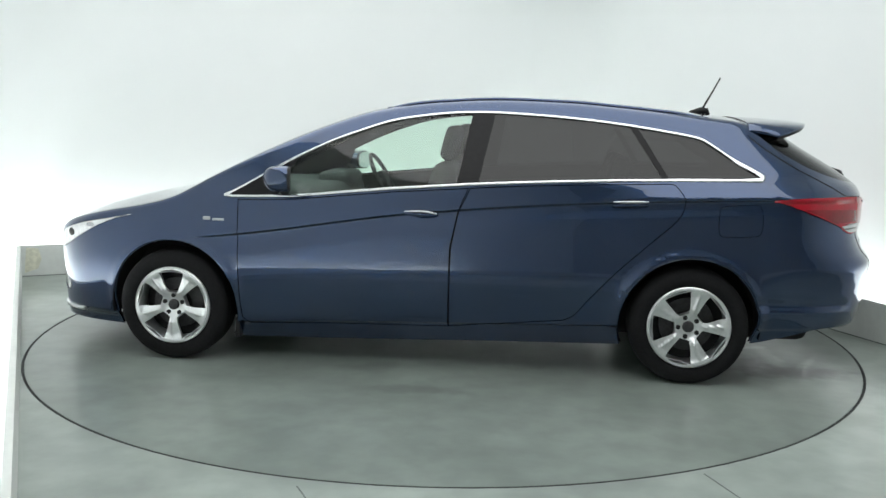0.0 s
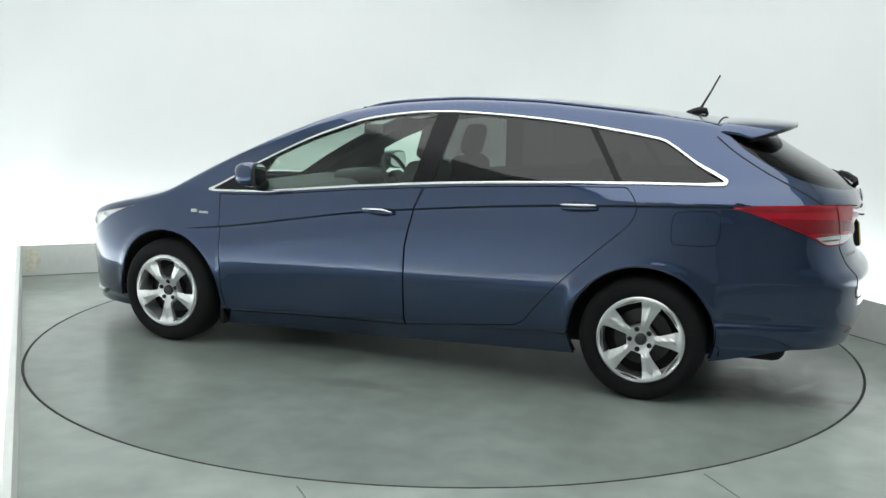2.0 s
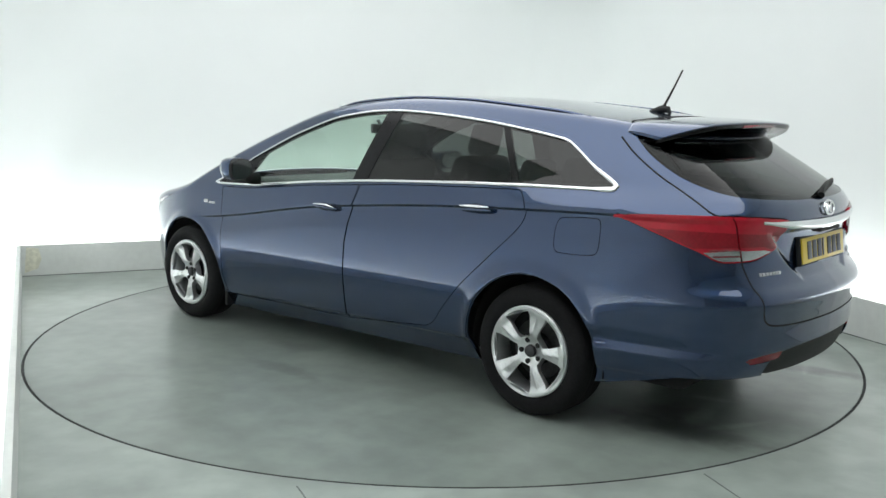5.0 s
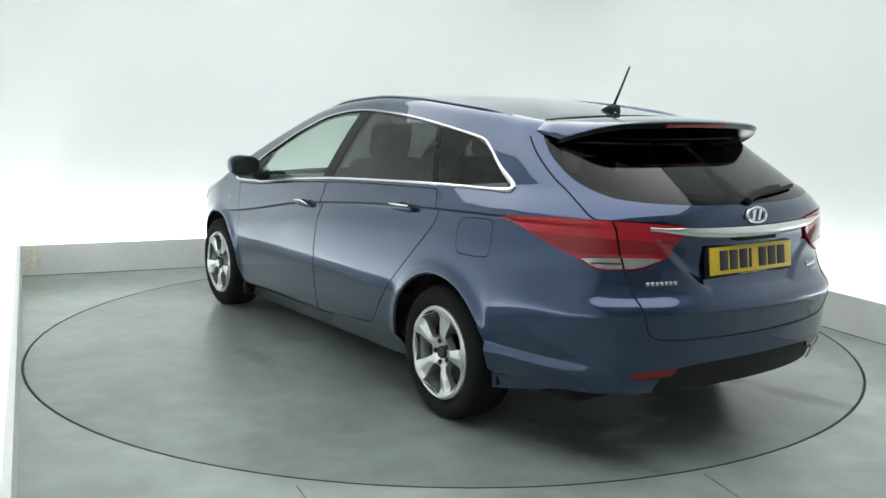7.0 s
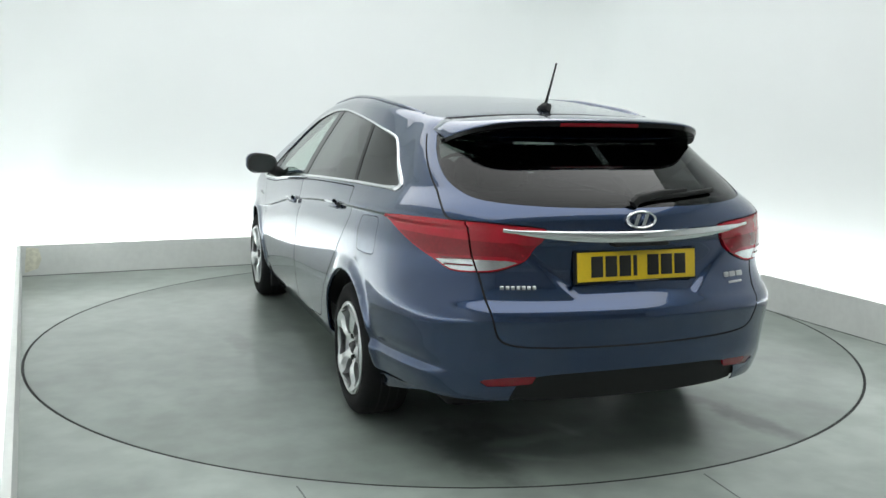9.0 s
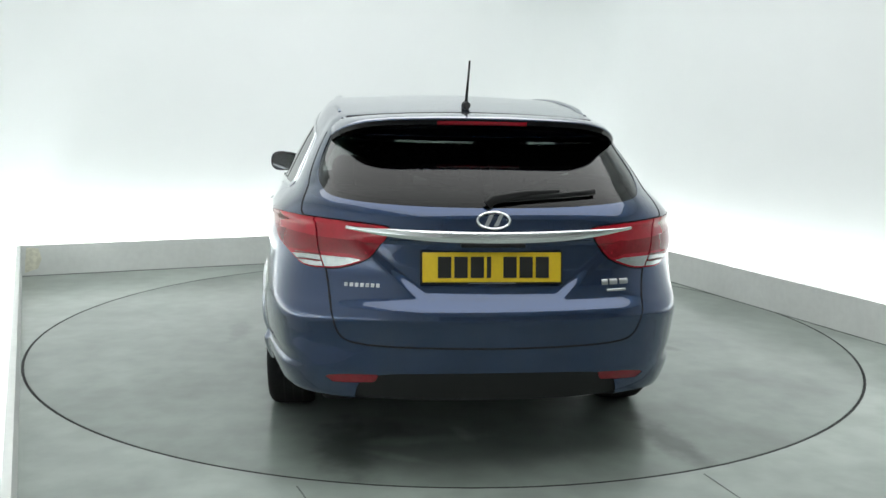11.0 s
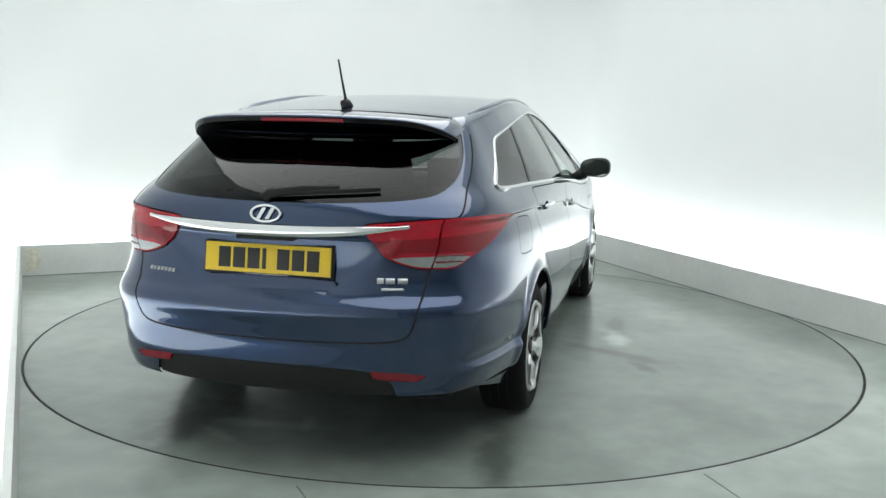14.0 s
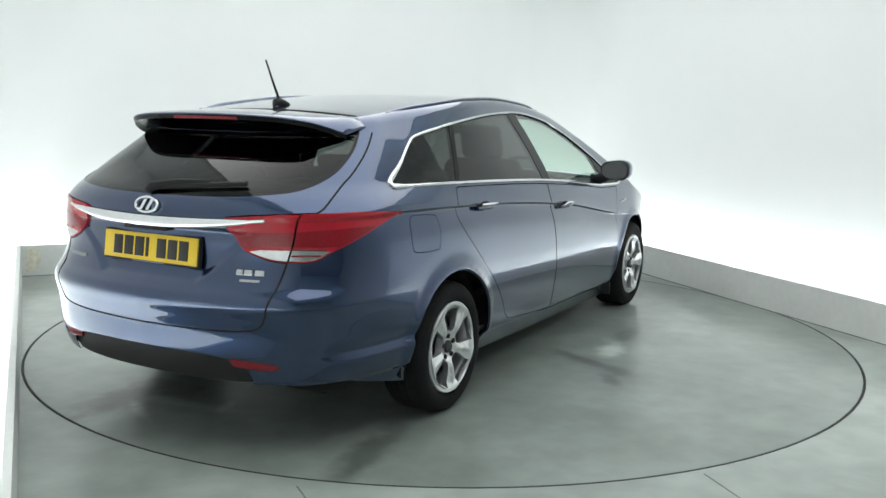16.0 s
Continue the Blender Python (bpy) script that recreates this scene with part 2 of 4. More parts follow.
def build_room():
    # ground sheet with a round opening for the turntable
    bm = bmesh.new()
    n = 128
    ring = [bm.verts.new(((DISC_R + 0.008) * math.cos(2 * math.pi * i / n), (DISC_R + 0.008) * math.sin(2 * math.pi * i / n), 0)) for i in range(n)]
    deep = [bm.verts.new((v.co.x, v.co.y, -0.05)) for v in ring]
    outer = []
    for i in range(n):
        a = 2 * math.pi * i / n
        k = 12.0 / max(abs(math.cos(a)), abs(math.sin(a)))
        outer.append(bm.verts.new((k * math.cos(a), k * math.sin(a), 0)))
    for i in range(n):
        j = (i + 1) % n
        bm.faces.new((ring[i], outer[i], outer[j], ring[j]))
        bm.faces.new((deep[i], ring[i], ring[j], deep[j]))
    floor = part("floor", bm, M_FLOOR, label="grey-green painted concrete floor, scuffed and semi-gloss", smooth=False)
    tagged(floor, category="floor", kind="structure")
    bm = bmesh.new()
    lathe(bm, [(0, -0.05), (DISC_R + 0.3, -0.05)], 64)
    pit = part("turntable_pit", bm, M_GAP, label="dark shallow pit under the turntable", smooth=False)
    tagged(pit, category="pit", kind="structure")

    # low boards round the floor, with hidden light strips behind them
    way = ((LEFT_END, CORNER_BL, "left"), (CORNER_BL, CORNER_BR, "back"), (CORNER_BR, RIGHT_END, "right"), (RIGHT_END, LEFT_END, "front"))
    for a, b, side in way:
        bm = bmesh.new()
        bar_between(bm, a, b, 0.0, 0.03, 0.0, 0.25)
        bd = part("baseboard", bm, M_BOARD, label="low off-white board hiding a light strip behind it", smooth=False)
        tagged(bd, category="baseboard", kind="structure")
        if side != "left":
            bm = bmesh.new()
            bar_between(bm, a, b, -0.005, 0.0, 0.0, 0.005)
            tr = part("trim", bm, M_JOINT, label="grey sealing joint at the foot of the board", smooth=False)
            tagged(tr, category="trim", kind="structure")
        # the front wall is unseen, added so the car's side reflects a dimmer grey
        bm = bmesh.new()
        bar_between(bm, a, b, WALL_BACK, WALL_BACK + 0.15, -0.02, CEIL, ext=0.45)
        wl = part("wall_" + side, bm, M_UNSEEN_WALL if side == "front" else M_WALL, label="unseen plain grey wall added behind the camera for the car's reflections" if side == "front" else "smooth white studio wall lit from its foot", smooth=False)
        tagged(wl, category="wall", kind="structure")
        if side == "front":
            continue
        bm = bmesh.new()
        a2, b2 = (a.lerp(b, 0.22), b) if side == "left" else (a, a.lerp(b, 0.58)) if side == "right" else (a, b)
        bar_between(bm, a2, b2, 0.10, 0.16, 0.03, 0.09)
        st = part("light_strip", bm, M_LED, label="white light strip behind the low board", smooth=False)
        tagged(st, category="light strip", group="light strips")
    # curved corner of the studio wall
    bm = bmesh.new()
    ra = 0.5
    for corner, d0, d1 in ((CORNER_BL, (LEFT_END - CORNER_BL).normalized(), (CORNER_BR - CORNER_BL).normalized()),
                           (CORNER_BR, (CORNER_BL - CORNER_BR).normalized(), (RIGHT_END - CORNER_BR).normalized())):
        sn = abs(d0.x * d1.y - d0.y * d1.x)
        ctr = corner + (d0 + d1) * ((ra - WALL_BACK) / sn)
        u0 = (d1 - d0 * d0.dot(d1)).normalized() * -1
        u1 = (d0 - d1 * d0.dot(d1)).normalized() * -1
        full = math.acos(max(-1, min(1, u0.dot(u1))))
        prev = None
        for k in range(33):
            t = k / 32
            w0, w1 = math.sin((1 - t) * full) / math.sin(full), math.sin(t * full) / math.sin(full)
            q = ctr + (u0 * w0 + u1 * w1) * ra * 1.0002
            cur = [bm.verts.new((*q, z)) for z in (0.0, CEIL)]
            if prev:
                bm.faces.new((prev[0], cur[0], cur[1], prev[1]))
            prev = cur
    cv = part("wall_cove", bm, M_WALL, label="curved white corner of the studio wall")
    tagged(cv, category="wall", kind="structure")
    bm = bmesh.new()
    box(bm, (-12, -12, CEIL), (12, 12, CEIL + 0.15))
    ce = part("ceiling", bm, M_WALL, label="plain white studio ceiling", smooth=False)
    tagged(ce, category="ceiling", kind="structure")
    # ceiling lights
    d = (CORNER_BR - CORNER_BL).normalized()
    ang = math.degrees(math.atan2(d.y, d.x))
    lt = tagged(new("ceiling_light"), "large white fabric light ceiling in a slim frame", "ceiling light")
    hw, hl = 2.0, 3.3
    bm = bmesh.new()
    for lo, hi in (((-hw - 0.05, -hl - 0.05, 0), (-hw, hl + 0.05, 0.055)), ((hw, -hl - 0.05, 0), (hw + 0.05, hl + 0.05, 0.055)), ((-hw, -hl - 0.05, 0), (hw, -hl, 0.055)), ((-hw, hl, 0), (hw, hl + 0.05, 0.055))):
        box(bm, lo, hi)
    part("frame", bm, M_BOARD, lt, smooth=False)
    bm = bmesh.new()
    box(bm, (-hw, -hl, 0.012), (hw, hl, 0.04))
    part("diffuser", bm, M_PANEL, lt, smooth=False)
    lt.matrix_basis = pose(0.25, -1.0, 0, 0, 0, ang) @ pose(0, 0, CEIL - 0.06)
    # fine cracks in the floor paint in front of the turntable
    for a, b in (((-0.535, -2.475), (-0.40, -2.76)), ((1.03, -2.285), (1.17, -2.72))):
        bm = bmesh.new()
        bar_between(bm, Vector(a), Vector(b), -0.003, 0.003, 0.0, 0.0012)
        cr = part("trim", bm, M_JOINT, label="fine dark joint in the floor paint", smooth=False)
        tagged(cr, category="joint", kind="structure")
    # faded yellow tape by the corner
    d = (CORNER_BR - CORNER_BL).normalized()
    nn = Vector((d.y, -d.x))
    bm = bmesh.new()
    q0 = CORNER_BL + d * 0.02 + nn * 0.003
    pts = [(0, 0.03), (0.10, 0.06), (0.13, 0.14), (0.11, 0.225), (0.02, 0.235)]
    vs = [bm.verts.new((*(q0 + d * u + nn * o), z)) for o in (-0.002, 0.001) for u, z in pts]
    k = len(pts)
    bm.faces.new(vs[:k][::-1])
    bm.faces.new(vs[k:])
    for i in range(k):
        bm.faces.new((vs[i], vs[(i + 1) % k], vs[k + (i + 1) % k], vs[k + i]))
    tp = part("tape_patch", bm, M_YELLOW, smooth=False)
    tagged(tp, "faded yellow tape patch on the low board", "tape")


def build_turntable():
    t = tagged(new("turntable"), "round grey-green turntable set flush in the floor", "turntable")
    bm = bmesh.new()
    lathe(bm, [(0, 0.0), (0.8, 0.0), (1.6, 0.0), (DISC_R - 0.008, 0.0), (DISC_R - 0.006, -0.004), (DISC_R - 0.006, -0.04), (0, -0.04)], 160)
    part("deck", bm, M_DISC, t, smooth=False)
    bm = bmesh.new()
    lathe(bm, [(DISC_R - 0.0055, -0.04), (DISC_R - 0.0055, -0.001), (DISC_R + 0.0075, -0.001), (DISC_R + 0.0075, -0.04)], 160)
    part("rim_seal", bm, M_GAP, t, "dark rubber joint round the deck", smooth=False)
    return t


build_room()
turntable = build_turntable()

# ---- the car's skin: a plan outline run round the body, shaped level by level ----
def pchip(xs, ys):
    """A smooth curve through points, without overshoot."""
    xs, ys = np.array(xs, float), np.array(ys, float)
    if xs[0] > xs[-1]:
        xs, ys = xs[::-1], ys[::-1]
    h, d = np.diff(xs), np.diff(ys) / np.diff(xs)
    m = np.zeros(len(xs))
    for i in range(1, len(xs) - 1):
        if d[i - 1] * d[i] > 0:
            w1, w2 = 2 * h[i] + h[i - 1], h[i] + 2 * h[i - 1]
            m[i] = (w1 + w2) / (w1 / d[i - 1] + w2 / d[i])
    m[0], m[-1] = d[0], d[-1]

    def f(x):
        x = np.asarray(x, float)
        xc = np.clip(x, xs[0], xs[-1])
        i = np.clip(np.searchsorted(xs, xc) - 1, 0, len(h) - 1)
        t = (xc - xs[i]) / h[i]
        return ((1 + 2 * t) * (1 - t) ** 2 * ys[i] + t * (1 - t) ** 2 * h[i] * m[i]
                + t * t * (3 - 2 * t) * ys[i + 1] + t * t * (t - 1) * h[i] * m[i + 1])
    return f


def sstep(x):
    x = np.clip(x, 0, 1)
    return x * x * (3 - 2 * x)


def softplus(x, k):
    return k * np.logaddexp(0, np.asarray(x, float) / k)


PLAN = [(2.31, 0), (2.30, 0.2), (2.26, 0.4), (2.17, 0.58), (2.01, 0.725), (1.8, 0.82), (1.5, 0.882), (1.2, 0.895), (0.6, 0.893), (0, 0.90), (-0.8, 0.906),
        (-1.3, 0.91), (-1.6, 0.90), (-1.9, 0.862), (-2.1, 0.80), (-2.25, 0.705), (-2.34, 0.575), (-2.395, 0.40), (-2.425, 0.2), (-2.435, 0)]


def dense_path(pts, n=40):
    p = [Vector(q) for q in pts]
    p = [Vector((p[0].x, -p[1].y))] + p + [Vector((p[-1].x, -p[-2].y))]
    out = []
    for i in range(1, len(p) - 2):
        for k in range(n):
            t = k / n
            out.append(0.5 * ((2 * p[i]) + (p[i + 1] - p[i - 1]) * t + (2 * p[i - 1] - 5 * p[i] + 4 * p[i + 1] - p[i + 2]) * t * t
                              + (3 * p[i] - p[i - 1] - 3 * p[i + 1] + p[i + 2]) * t ** 3))
    out.append(p[-2])
    return np.array([(q.x, q.y) for q in out])


PATH = dense_path(PLAN)
PATH[0, 1] = PATH[-1, 1] = 0.0
ARC = np.concatenate([[0], np.cumsum(np.hypot(*np.diff(PATH, axis=0).T))])
S_END = float(ARC[-1])
HUB_X, HUB_Z, HUB_Y, ARCH_R = 1.385, 0.305, 0.885, 0.368

z_belt = pchip([2.4, 1.09, 0.70, 0.46, 0.16, -0.23, -0.73, -1.3, -1.7, -2.5], [0.90, 0.913, 0.924, 0.949, 0.979, 1.010, 1.038, 1.057, 1.062, 1.07])
z_crease = pchip([2.4, 1.1, 0.015, -1.04, -1.76, -2.5], [0.60, 0.70, 0.854, 0.939, 0.966, 0.975])
z_sillcrease = pchip([1.0, 0.79, -0.04, -0.99, -1.2], [0.225, 0.239, 0.271, 0.302, 0.31])
z_bottom_x = pchip([2.4, 1.8, 1.0, -0.46, -1.02, -1.75, -1.92, -2.14, -2.45], [0.15, 0.165, 0.127, 0.165, 0.18, 0.222, 0.256, 0.304, 0.312])
z_top_x = pchip([2.32, 2.25, 2.1, 1.96, 1.77, 1.58, 1.39, 1.2, 1.02, 0.84, 0.66, 0.48, 0.30, -0.04, -0.39, -0.72, -1.06, -1.39, -1.72, -1.9, -2.5],
                [0.60, 0.66, 0.735, 0.775, 0.815, 0.85, 0.900, 1.002, 1.098, 1.186, 1.266, 1.335, 1.388, 1.438, 1.455, 1.447, 1.421, 1.388, 1.348, 1.327, 1.32])
crown_x = pchip([2.32, 2.0, 1.5, 1.2, 0.6, 0.2, -0.4, -1.5, -2.0], [0.02, 0.045, 0.05, 0.048, 0.026, 0.022, 0.022, 0.024, 0.026])
rear_in = pchip([0.14, 0.28, 0.36, 0.43, 0.50, 0.57, 0.63, 0.655, 0.70, 0.80, 0.90, 0.95, 0.99, 1.03, 1.06, 1.134, 1.245, 1.33, 1.45],
                [0.16, 0.07, 0.035, 0.022, 0.022, 0.012, 0.0, 0.008, 0.045, 0.075, 0.07, 0.066, 0.072, 0.092, 0.125, 0.24, 0.43, 0.545, 0.60])
R_EDGE = 0.04


def inset(x, z):
    """How far the skin lies inside the plan outline."""
    zm = 0.53 + 0.09 * sstep((-1.6 - x) / 0.5)
    up, dn = softplus(z - zm, 0.02), softplus(zm - z, 0.02)
    e = 0.075 * up + 0.075 * dn + 0.25 * dn * dn
    drop = z_crease(x) - z
    reach = sstep((1.45 - x) / 0.5)
    e = e + reach * (0.015 * sstep(drop / 0.013 + 0.5) * (1 - sstep((drop - 0.010) / 0.10)) + 0.005 * sstep(-drop / 0.06)) + 0.014 * sstep((z_sillcrease(x) - z) / 0.014)
    e = e + 0.38 * softplus(z_sillcrease(x) - 0.012 - z, 0.008) * sstep((1.12 - np.abs(x)) / 0.1)
    zb = z_belt(x)
    h = softplus(z - zb + 0.01, 0.012)
    rear = sstep((-0.7 - x) / 1.1)
    e = e + h * (0.40 + 0.02 * rear) + 0.28 * h * h + 0.075 * rear * sstep((z - zb + 0.10) / 0.13)
    # blade along the flank of the rear bumper, a groove above it
    zl = 0.415 + 0.02 * (x + 1.8)
    flank = sstep((-1.70 - x) / 0.04) * sstep((x + 2.045) / 0.08)
    e = e + flank * (0.011 * np.exp(-((z - zl - 0.022) / 0.028) ** 2) - 0.010 * sstep((zl - z) / 0.028 + 0.5) * sstep((z - 0.29) / 0.10))
    for hx in (HUB_X, -HUB_X):
        r = np.hypot(x - hx, z - HUB_Z)
        e = e - 0.015 * np.exp(-((r - ARCH_R - 0.002) / 0.032) ** 2) * sstep((z - 0.24) / 0.1)
    return e


def skin(s, z, side=1, lift=0.0):
    """A point of the skin, s along the outline from the nose, z its height."""
    s, z = np.broadcast_arrays(np.asarray(s, float), np.asarray(z, float))

    def at(s, z):
        px, py = np.interp(s, ARC, PATH[:, 0]), np.interp(s, ARC, PATH[:, 1])
        g = np.clip((-1.15 - px) / 1.285, 0, 1) ** 1.25
        x = px + g * rear_in(z)
        # shallow recess round the number plate
        w = np.minimum(np.minimum(z - 0.69, 0.925 - z), (0.27 + 0.62 * (z - 0.69) / 0.5 - py) * 0.42)
        x = x + np.where(px < -2.2, 0.012 * sstep(w / 0.026), 0)
        f = 1 - inset(np.where(px < -1.9, 0.35 * px - 1.235, px), z) / 0.9
        # the bumper's corners are fuller than the outline
        full = np.exp(-((px + 2.2) / 0.16) ** 2) * sstep((0.80 - z) / 0.2)
        f = f + 0.014 * full
        x = x - 0.018 * full
        return np.stack([x, side * py * f, z], -1)
    q = at(s, z)
    if np.any(lift):
        q = q + np.asarray(lift)[..., None] * skin_normal(s, z, side)
    return q


def skin_normal(s, z, side=1):
    e = 0.004
    sl, sh = np.clip(s - e, 0, S_END), np.clip(s + e, 0, S_END)
    ds = skin(sh, z, side) - skin(sl, z, side)
    dz = skin(s, z + e, side) - skin(s, z - e, side)
    n = np.cross(ds, dz) * side
    return n / np.maximum(np.linalg.norm(n, axis=-1, keepdims=True), 1e-9)


_sg = np.linspace(0, S_END, 1500)


def s_at_x(x, z):
    """The outline's place whose skin has that x at that height."""
    xs = skin(_sg, np.full_like(_sg, z))[:, 0]
    return float(np.interp(-x, -xs, _sg))


def s_at_y(y, z):
    """The same at the tail, from the distance to the middle."""
    k = _sg > S_END - 1.25
    ys = skin(_sg[k], np.full(k.sum(), z))[:, 1]
    return float(np.interp(-abs(y), -ys, _sg[k]))


def z_top(s):
    z = np.full(np.shape(s), 1.2)
    for _ in range(12):
        z = 0.5 * z + 0.5 * z_top_x(skin(s, z)[..., 0])
    return z


def z_bottom(s):
    return z_bottom_x(np.interp(s, ARC, PATH[:, 0]))


# ---- panels cut from the skin ----
def resample(poly, step):
    out = []
    n = len(poly)
    for i in range(n):
        a, b = np.array(poly[i], float), np.array(poly[(i + 1) % n], float)
        k = max(1, int(np.ceil(np.hypot(*(b - a)) / step)))
        out += [tuple(a + (b - a) * j / k) for j in range(k)]
    return out


def rounded(pts, n=6, closed=True):
    """A smooth curve through plan points."""
    p = [np.array(q, float) for q in pts]
    out, m = [], len(p)
    for i in range(m if closed else m - 1):
        a, b, c, d = (p[(i + k) % m] if closed else p[min(max(i + k, 0), m - 1)] for k in (-1, 0, 1, 2))
        for k in range(n):
            t = k / n
            out.append(tuple(0.5 * (2 * b + (c - a) * t + (2 * a - 5 * b + 4 * c - d) * t * t + (3 * b - a - 3 * c + d) * t ** 3)))
    if not closed:
        out.append(tuple(p[-1]))
    return out


def inside(poly, q):
    p = np.array(poly)
    x0, y0 = p[:, 0], p[:, 1]
    x1, y1 = np.roll(x0, -1), np.roll(y0, -1)
    r = np.zeros(len(q), bool)
    for a, b, c, d in zip(x0, y0, x1, y1):
        if b != d:
            hit = ((b > q[:, 1]) != (d > q[:, 1])) & (q[:, 0] < (c - a) * (q[:, 1] - b) / (d - b) + a)
            r ^= hit
    return r


def shrink(poly, d):
    """The outline moved inwards by d."""
    p = np.array(resample(poly, 0.02))
    area = 0.5 * np.sum(p[:, 0] * np.roll(p[:, 1], -1) - np.roll(p[:, 0], -1) * p[:, 1])
    e = np.roll(p, -1, 0) - p
    e = e / np.maximum(np.linalg.norm(e, axis=1, keepdims=True), 1e-9)
    n = np.stack([-e[:, 1], e[:, 0]], 1) * np.sign(area)
    m = n + np.roll(n, 1, 0)
    m = m / np.maximum((m * m).sum(1, keepdims=True), 0.6) * 2
    return [tuple(q) for q in p + m * d]


def cut_sheet(keep, cuts, step, fine, lines=()):
    """Triangles of the outline keep less the outlines cuts, as points and faces in the plane."""
    from mathutils.geometry import delaunay_2d_cdt
    verts, edges = [], []
    for poly in [keep] + list(cuts):
        q = resample(poly, fine)
        k = len(verts)
        verts += q
        edges += [(k + i, k + (i + 1) % len(q)) for i in range(len(q))]
    for line in lines:
        k = len(verts)
        verts += [tuple(q) for q in line]
        edges += [(k + i, k + i + 1) for i in range(len(line) - 1)]
    a = np.array(keep)
    lo, hi = a.min(0), a.max(0)
    g = np.stack(np.meshgrid(np.arange(lo[0] + step / 2, hi[0], step), np.arange(lo[1] + step / 2, hi[1], step)), -1).reshape(-1, 2)
    ok = inside(keep, g)
    for c in cuts:
        ok &= ~inside(c, g)
    b = np.array(verts)
    g = g[ok]
    if len(g):
        b = np.array(verts)
        g = g[[np.min(np.abs(b - q).max(1)) > fine * 0.6 for q in g]]
    verts += [tuple(q) for q in g]
    co, _, faces, *_ = delaunay_2d_cdt([Vector(q) for q in verts], edges, [], 0, 1e-6)
    co = np.array([(v.x, v.y) for v in co])
    tri = np.array([f for f in faces if len(f) == 3])
    mid = co[tri].mean(1)
    ok = inside(keep, mid)
    for c in cuts:
        ok &= ~inside(c, mid)
    tri = tri[ok]
    u, v = co[tri[:, 1]] - co[tri[:, 0]], co[tri[:, 2]] - co[tri[:, 0]]
    ar = u[:, 0] * v[:, 1] - u[:, 1] * v[:, 0]
    tri[ar < 0] = tri[ar < 0][:, ::-1]
    tri = tri[np.abs(ar) > 1e-9]
    used, inv = np.unique(tri, return_inverse=True)
    return co[used], inv.reshape(-1, 3)


def build_sheet(name, sheets, material, parent, label=""):
    """One mesh of several sheets: points, normals, faces, and the depth of the turned-in rim."""
    V, N, F = [], [], []
    for pts, nor, tri, rim in sheets:
        k = sum(len(v) for v in V)
        V.append(pts)
        N.append(nor)
        F += (tri + k).tolist()
        if rim:
            cnt = {}
            for t in tri:
                for i in range(3):
                    e = (int(t[i]), int(t[(i + 1) % 3]))
                    if (e[1], e[0]) in cnt:
                        del cnt[(e[1], e[0])]
                    else:
                        cnt[e] = 1
            k = sum(len(v) for v in V)
            vv, nn = [], []
            for a, b in cnt:
                if abs(pts[a][1]) < 1e-5 and abs(pts[b][1]) < 1e-5:
                    continue
                d = np.cross(pts[b] - pts[a], nor[a])
                d = d / max(np.linalg.norm(d), 1e-9)
                i = k + len(vv)
                vv += [pts[a], pts[b], pts[b] - nor[b] * rim, pts[a] - nor[a] * rim]
                nn += [d] * 4
                F.append([i + 1, i, i + 3, i + 2])
            if vv:
                V.append(np.array(vv))
                N.append(np.array(nn))
    V, N = np.concatenate(V), np.concatenate(N)
    me = bpy.data.meshes.new(name)
    me.from_pydata(V.tolist(), [], F)
    me.shade_smooth()
    me.normals_split_custom_set_from_vertices(N.tolist())
    return link_mesh(name, me, material, parent, label)


def panel(name, keep, cuts, material, parent, label="", sides=(1,), lift=0.0, rim=0.012, step=0.035, fine=0.014, lines=()):
    """A skin panel from outlines in (place along the outline, height)."""
    co, tri = cut_sheet(keep, cuts, step, fine, lines)
    co[:, 0] = np.clip(co[:, 0], 0, S_END)
    sheets = []
    for side in sides:
        lf = lift(co[:, 0], co[:, 1]) if callable(lift) else lift
        pts = skin(co[:, 0], co[:, 1], side, lf)
        nor = skin_normal(co[:, 0], co[:, 1], side)
        mid = co[:, 0] > S_END - 1e-4
        pts[mid, 1], nor[mid, 1] = 0.0, 0.0
        sheets.append((pts, nor, tri if side == 1 else tri[:, ::-1], rim))
    return build_sheet(name, sheets, material, parent, label)


def SX(pts):
    return [(s_at_x(x, z), z) for x, z in pts]


# ---- outlines ----
WIN_TOP = [(1.095, 0.917), (0.978, 0.978), (0.792, 1.089), (0.63, 1.172), (0.497, 1.232), (0.34, 1.290), (0.2, 1.334), (0.038, 1.362), (-0.114, 1.379), (-0.257, 1.385),
           (-0.417, 1.383), (-0.715, 1.366), (-1.011, 1.336), (-1.28, 1.296), (-1.40, 1.274)]
WIN_REAR = [(-1.436, 1.262), (-1.50, 1.222), (-1.596, 1.158), (-1.70, 1.102), (-1.735, 1.078), (-1.725, 1.060)]
BELT_X = [-1.66, -1.3, -1.0, -0.73, -0.45, -0.23, 0.16, 0.46, 0.70, 0.9, 1.05]
WIN_BELT = [(x, float(z_belt(x)) - 0.004) for x in BELT_X]
WINDOW = SX(rounded(WIN_TOP, 4, False) + rounded(WIN_REAR, 4, False) + WIN_BELT)
B_GAP = [(-0.135, 0.245), (-0.138, 0.45), (-0.142, 0.678), (-0.178, 0.864), (-0.235, 0.995)]
FRONT_DOOR = SX([(x, float(z_belt(x)) - 0.016) for x in (1.012, 0.9, 0.7, 0.46, 0.16)] + [(-0.232, 0.992)] + B_GAP[-2::-1] + [(0.45, 0.232), (0.96, 0.213), (1.0, 0.25), (1.01, 0.5), (1.015, 0.72)])
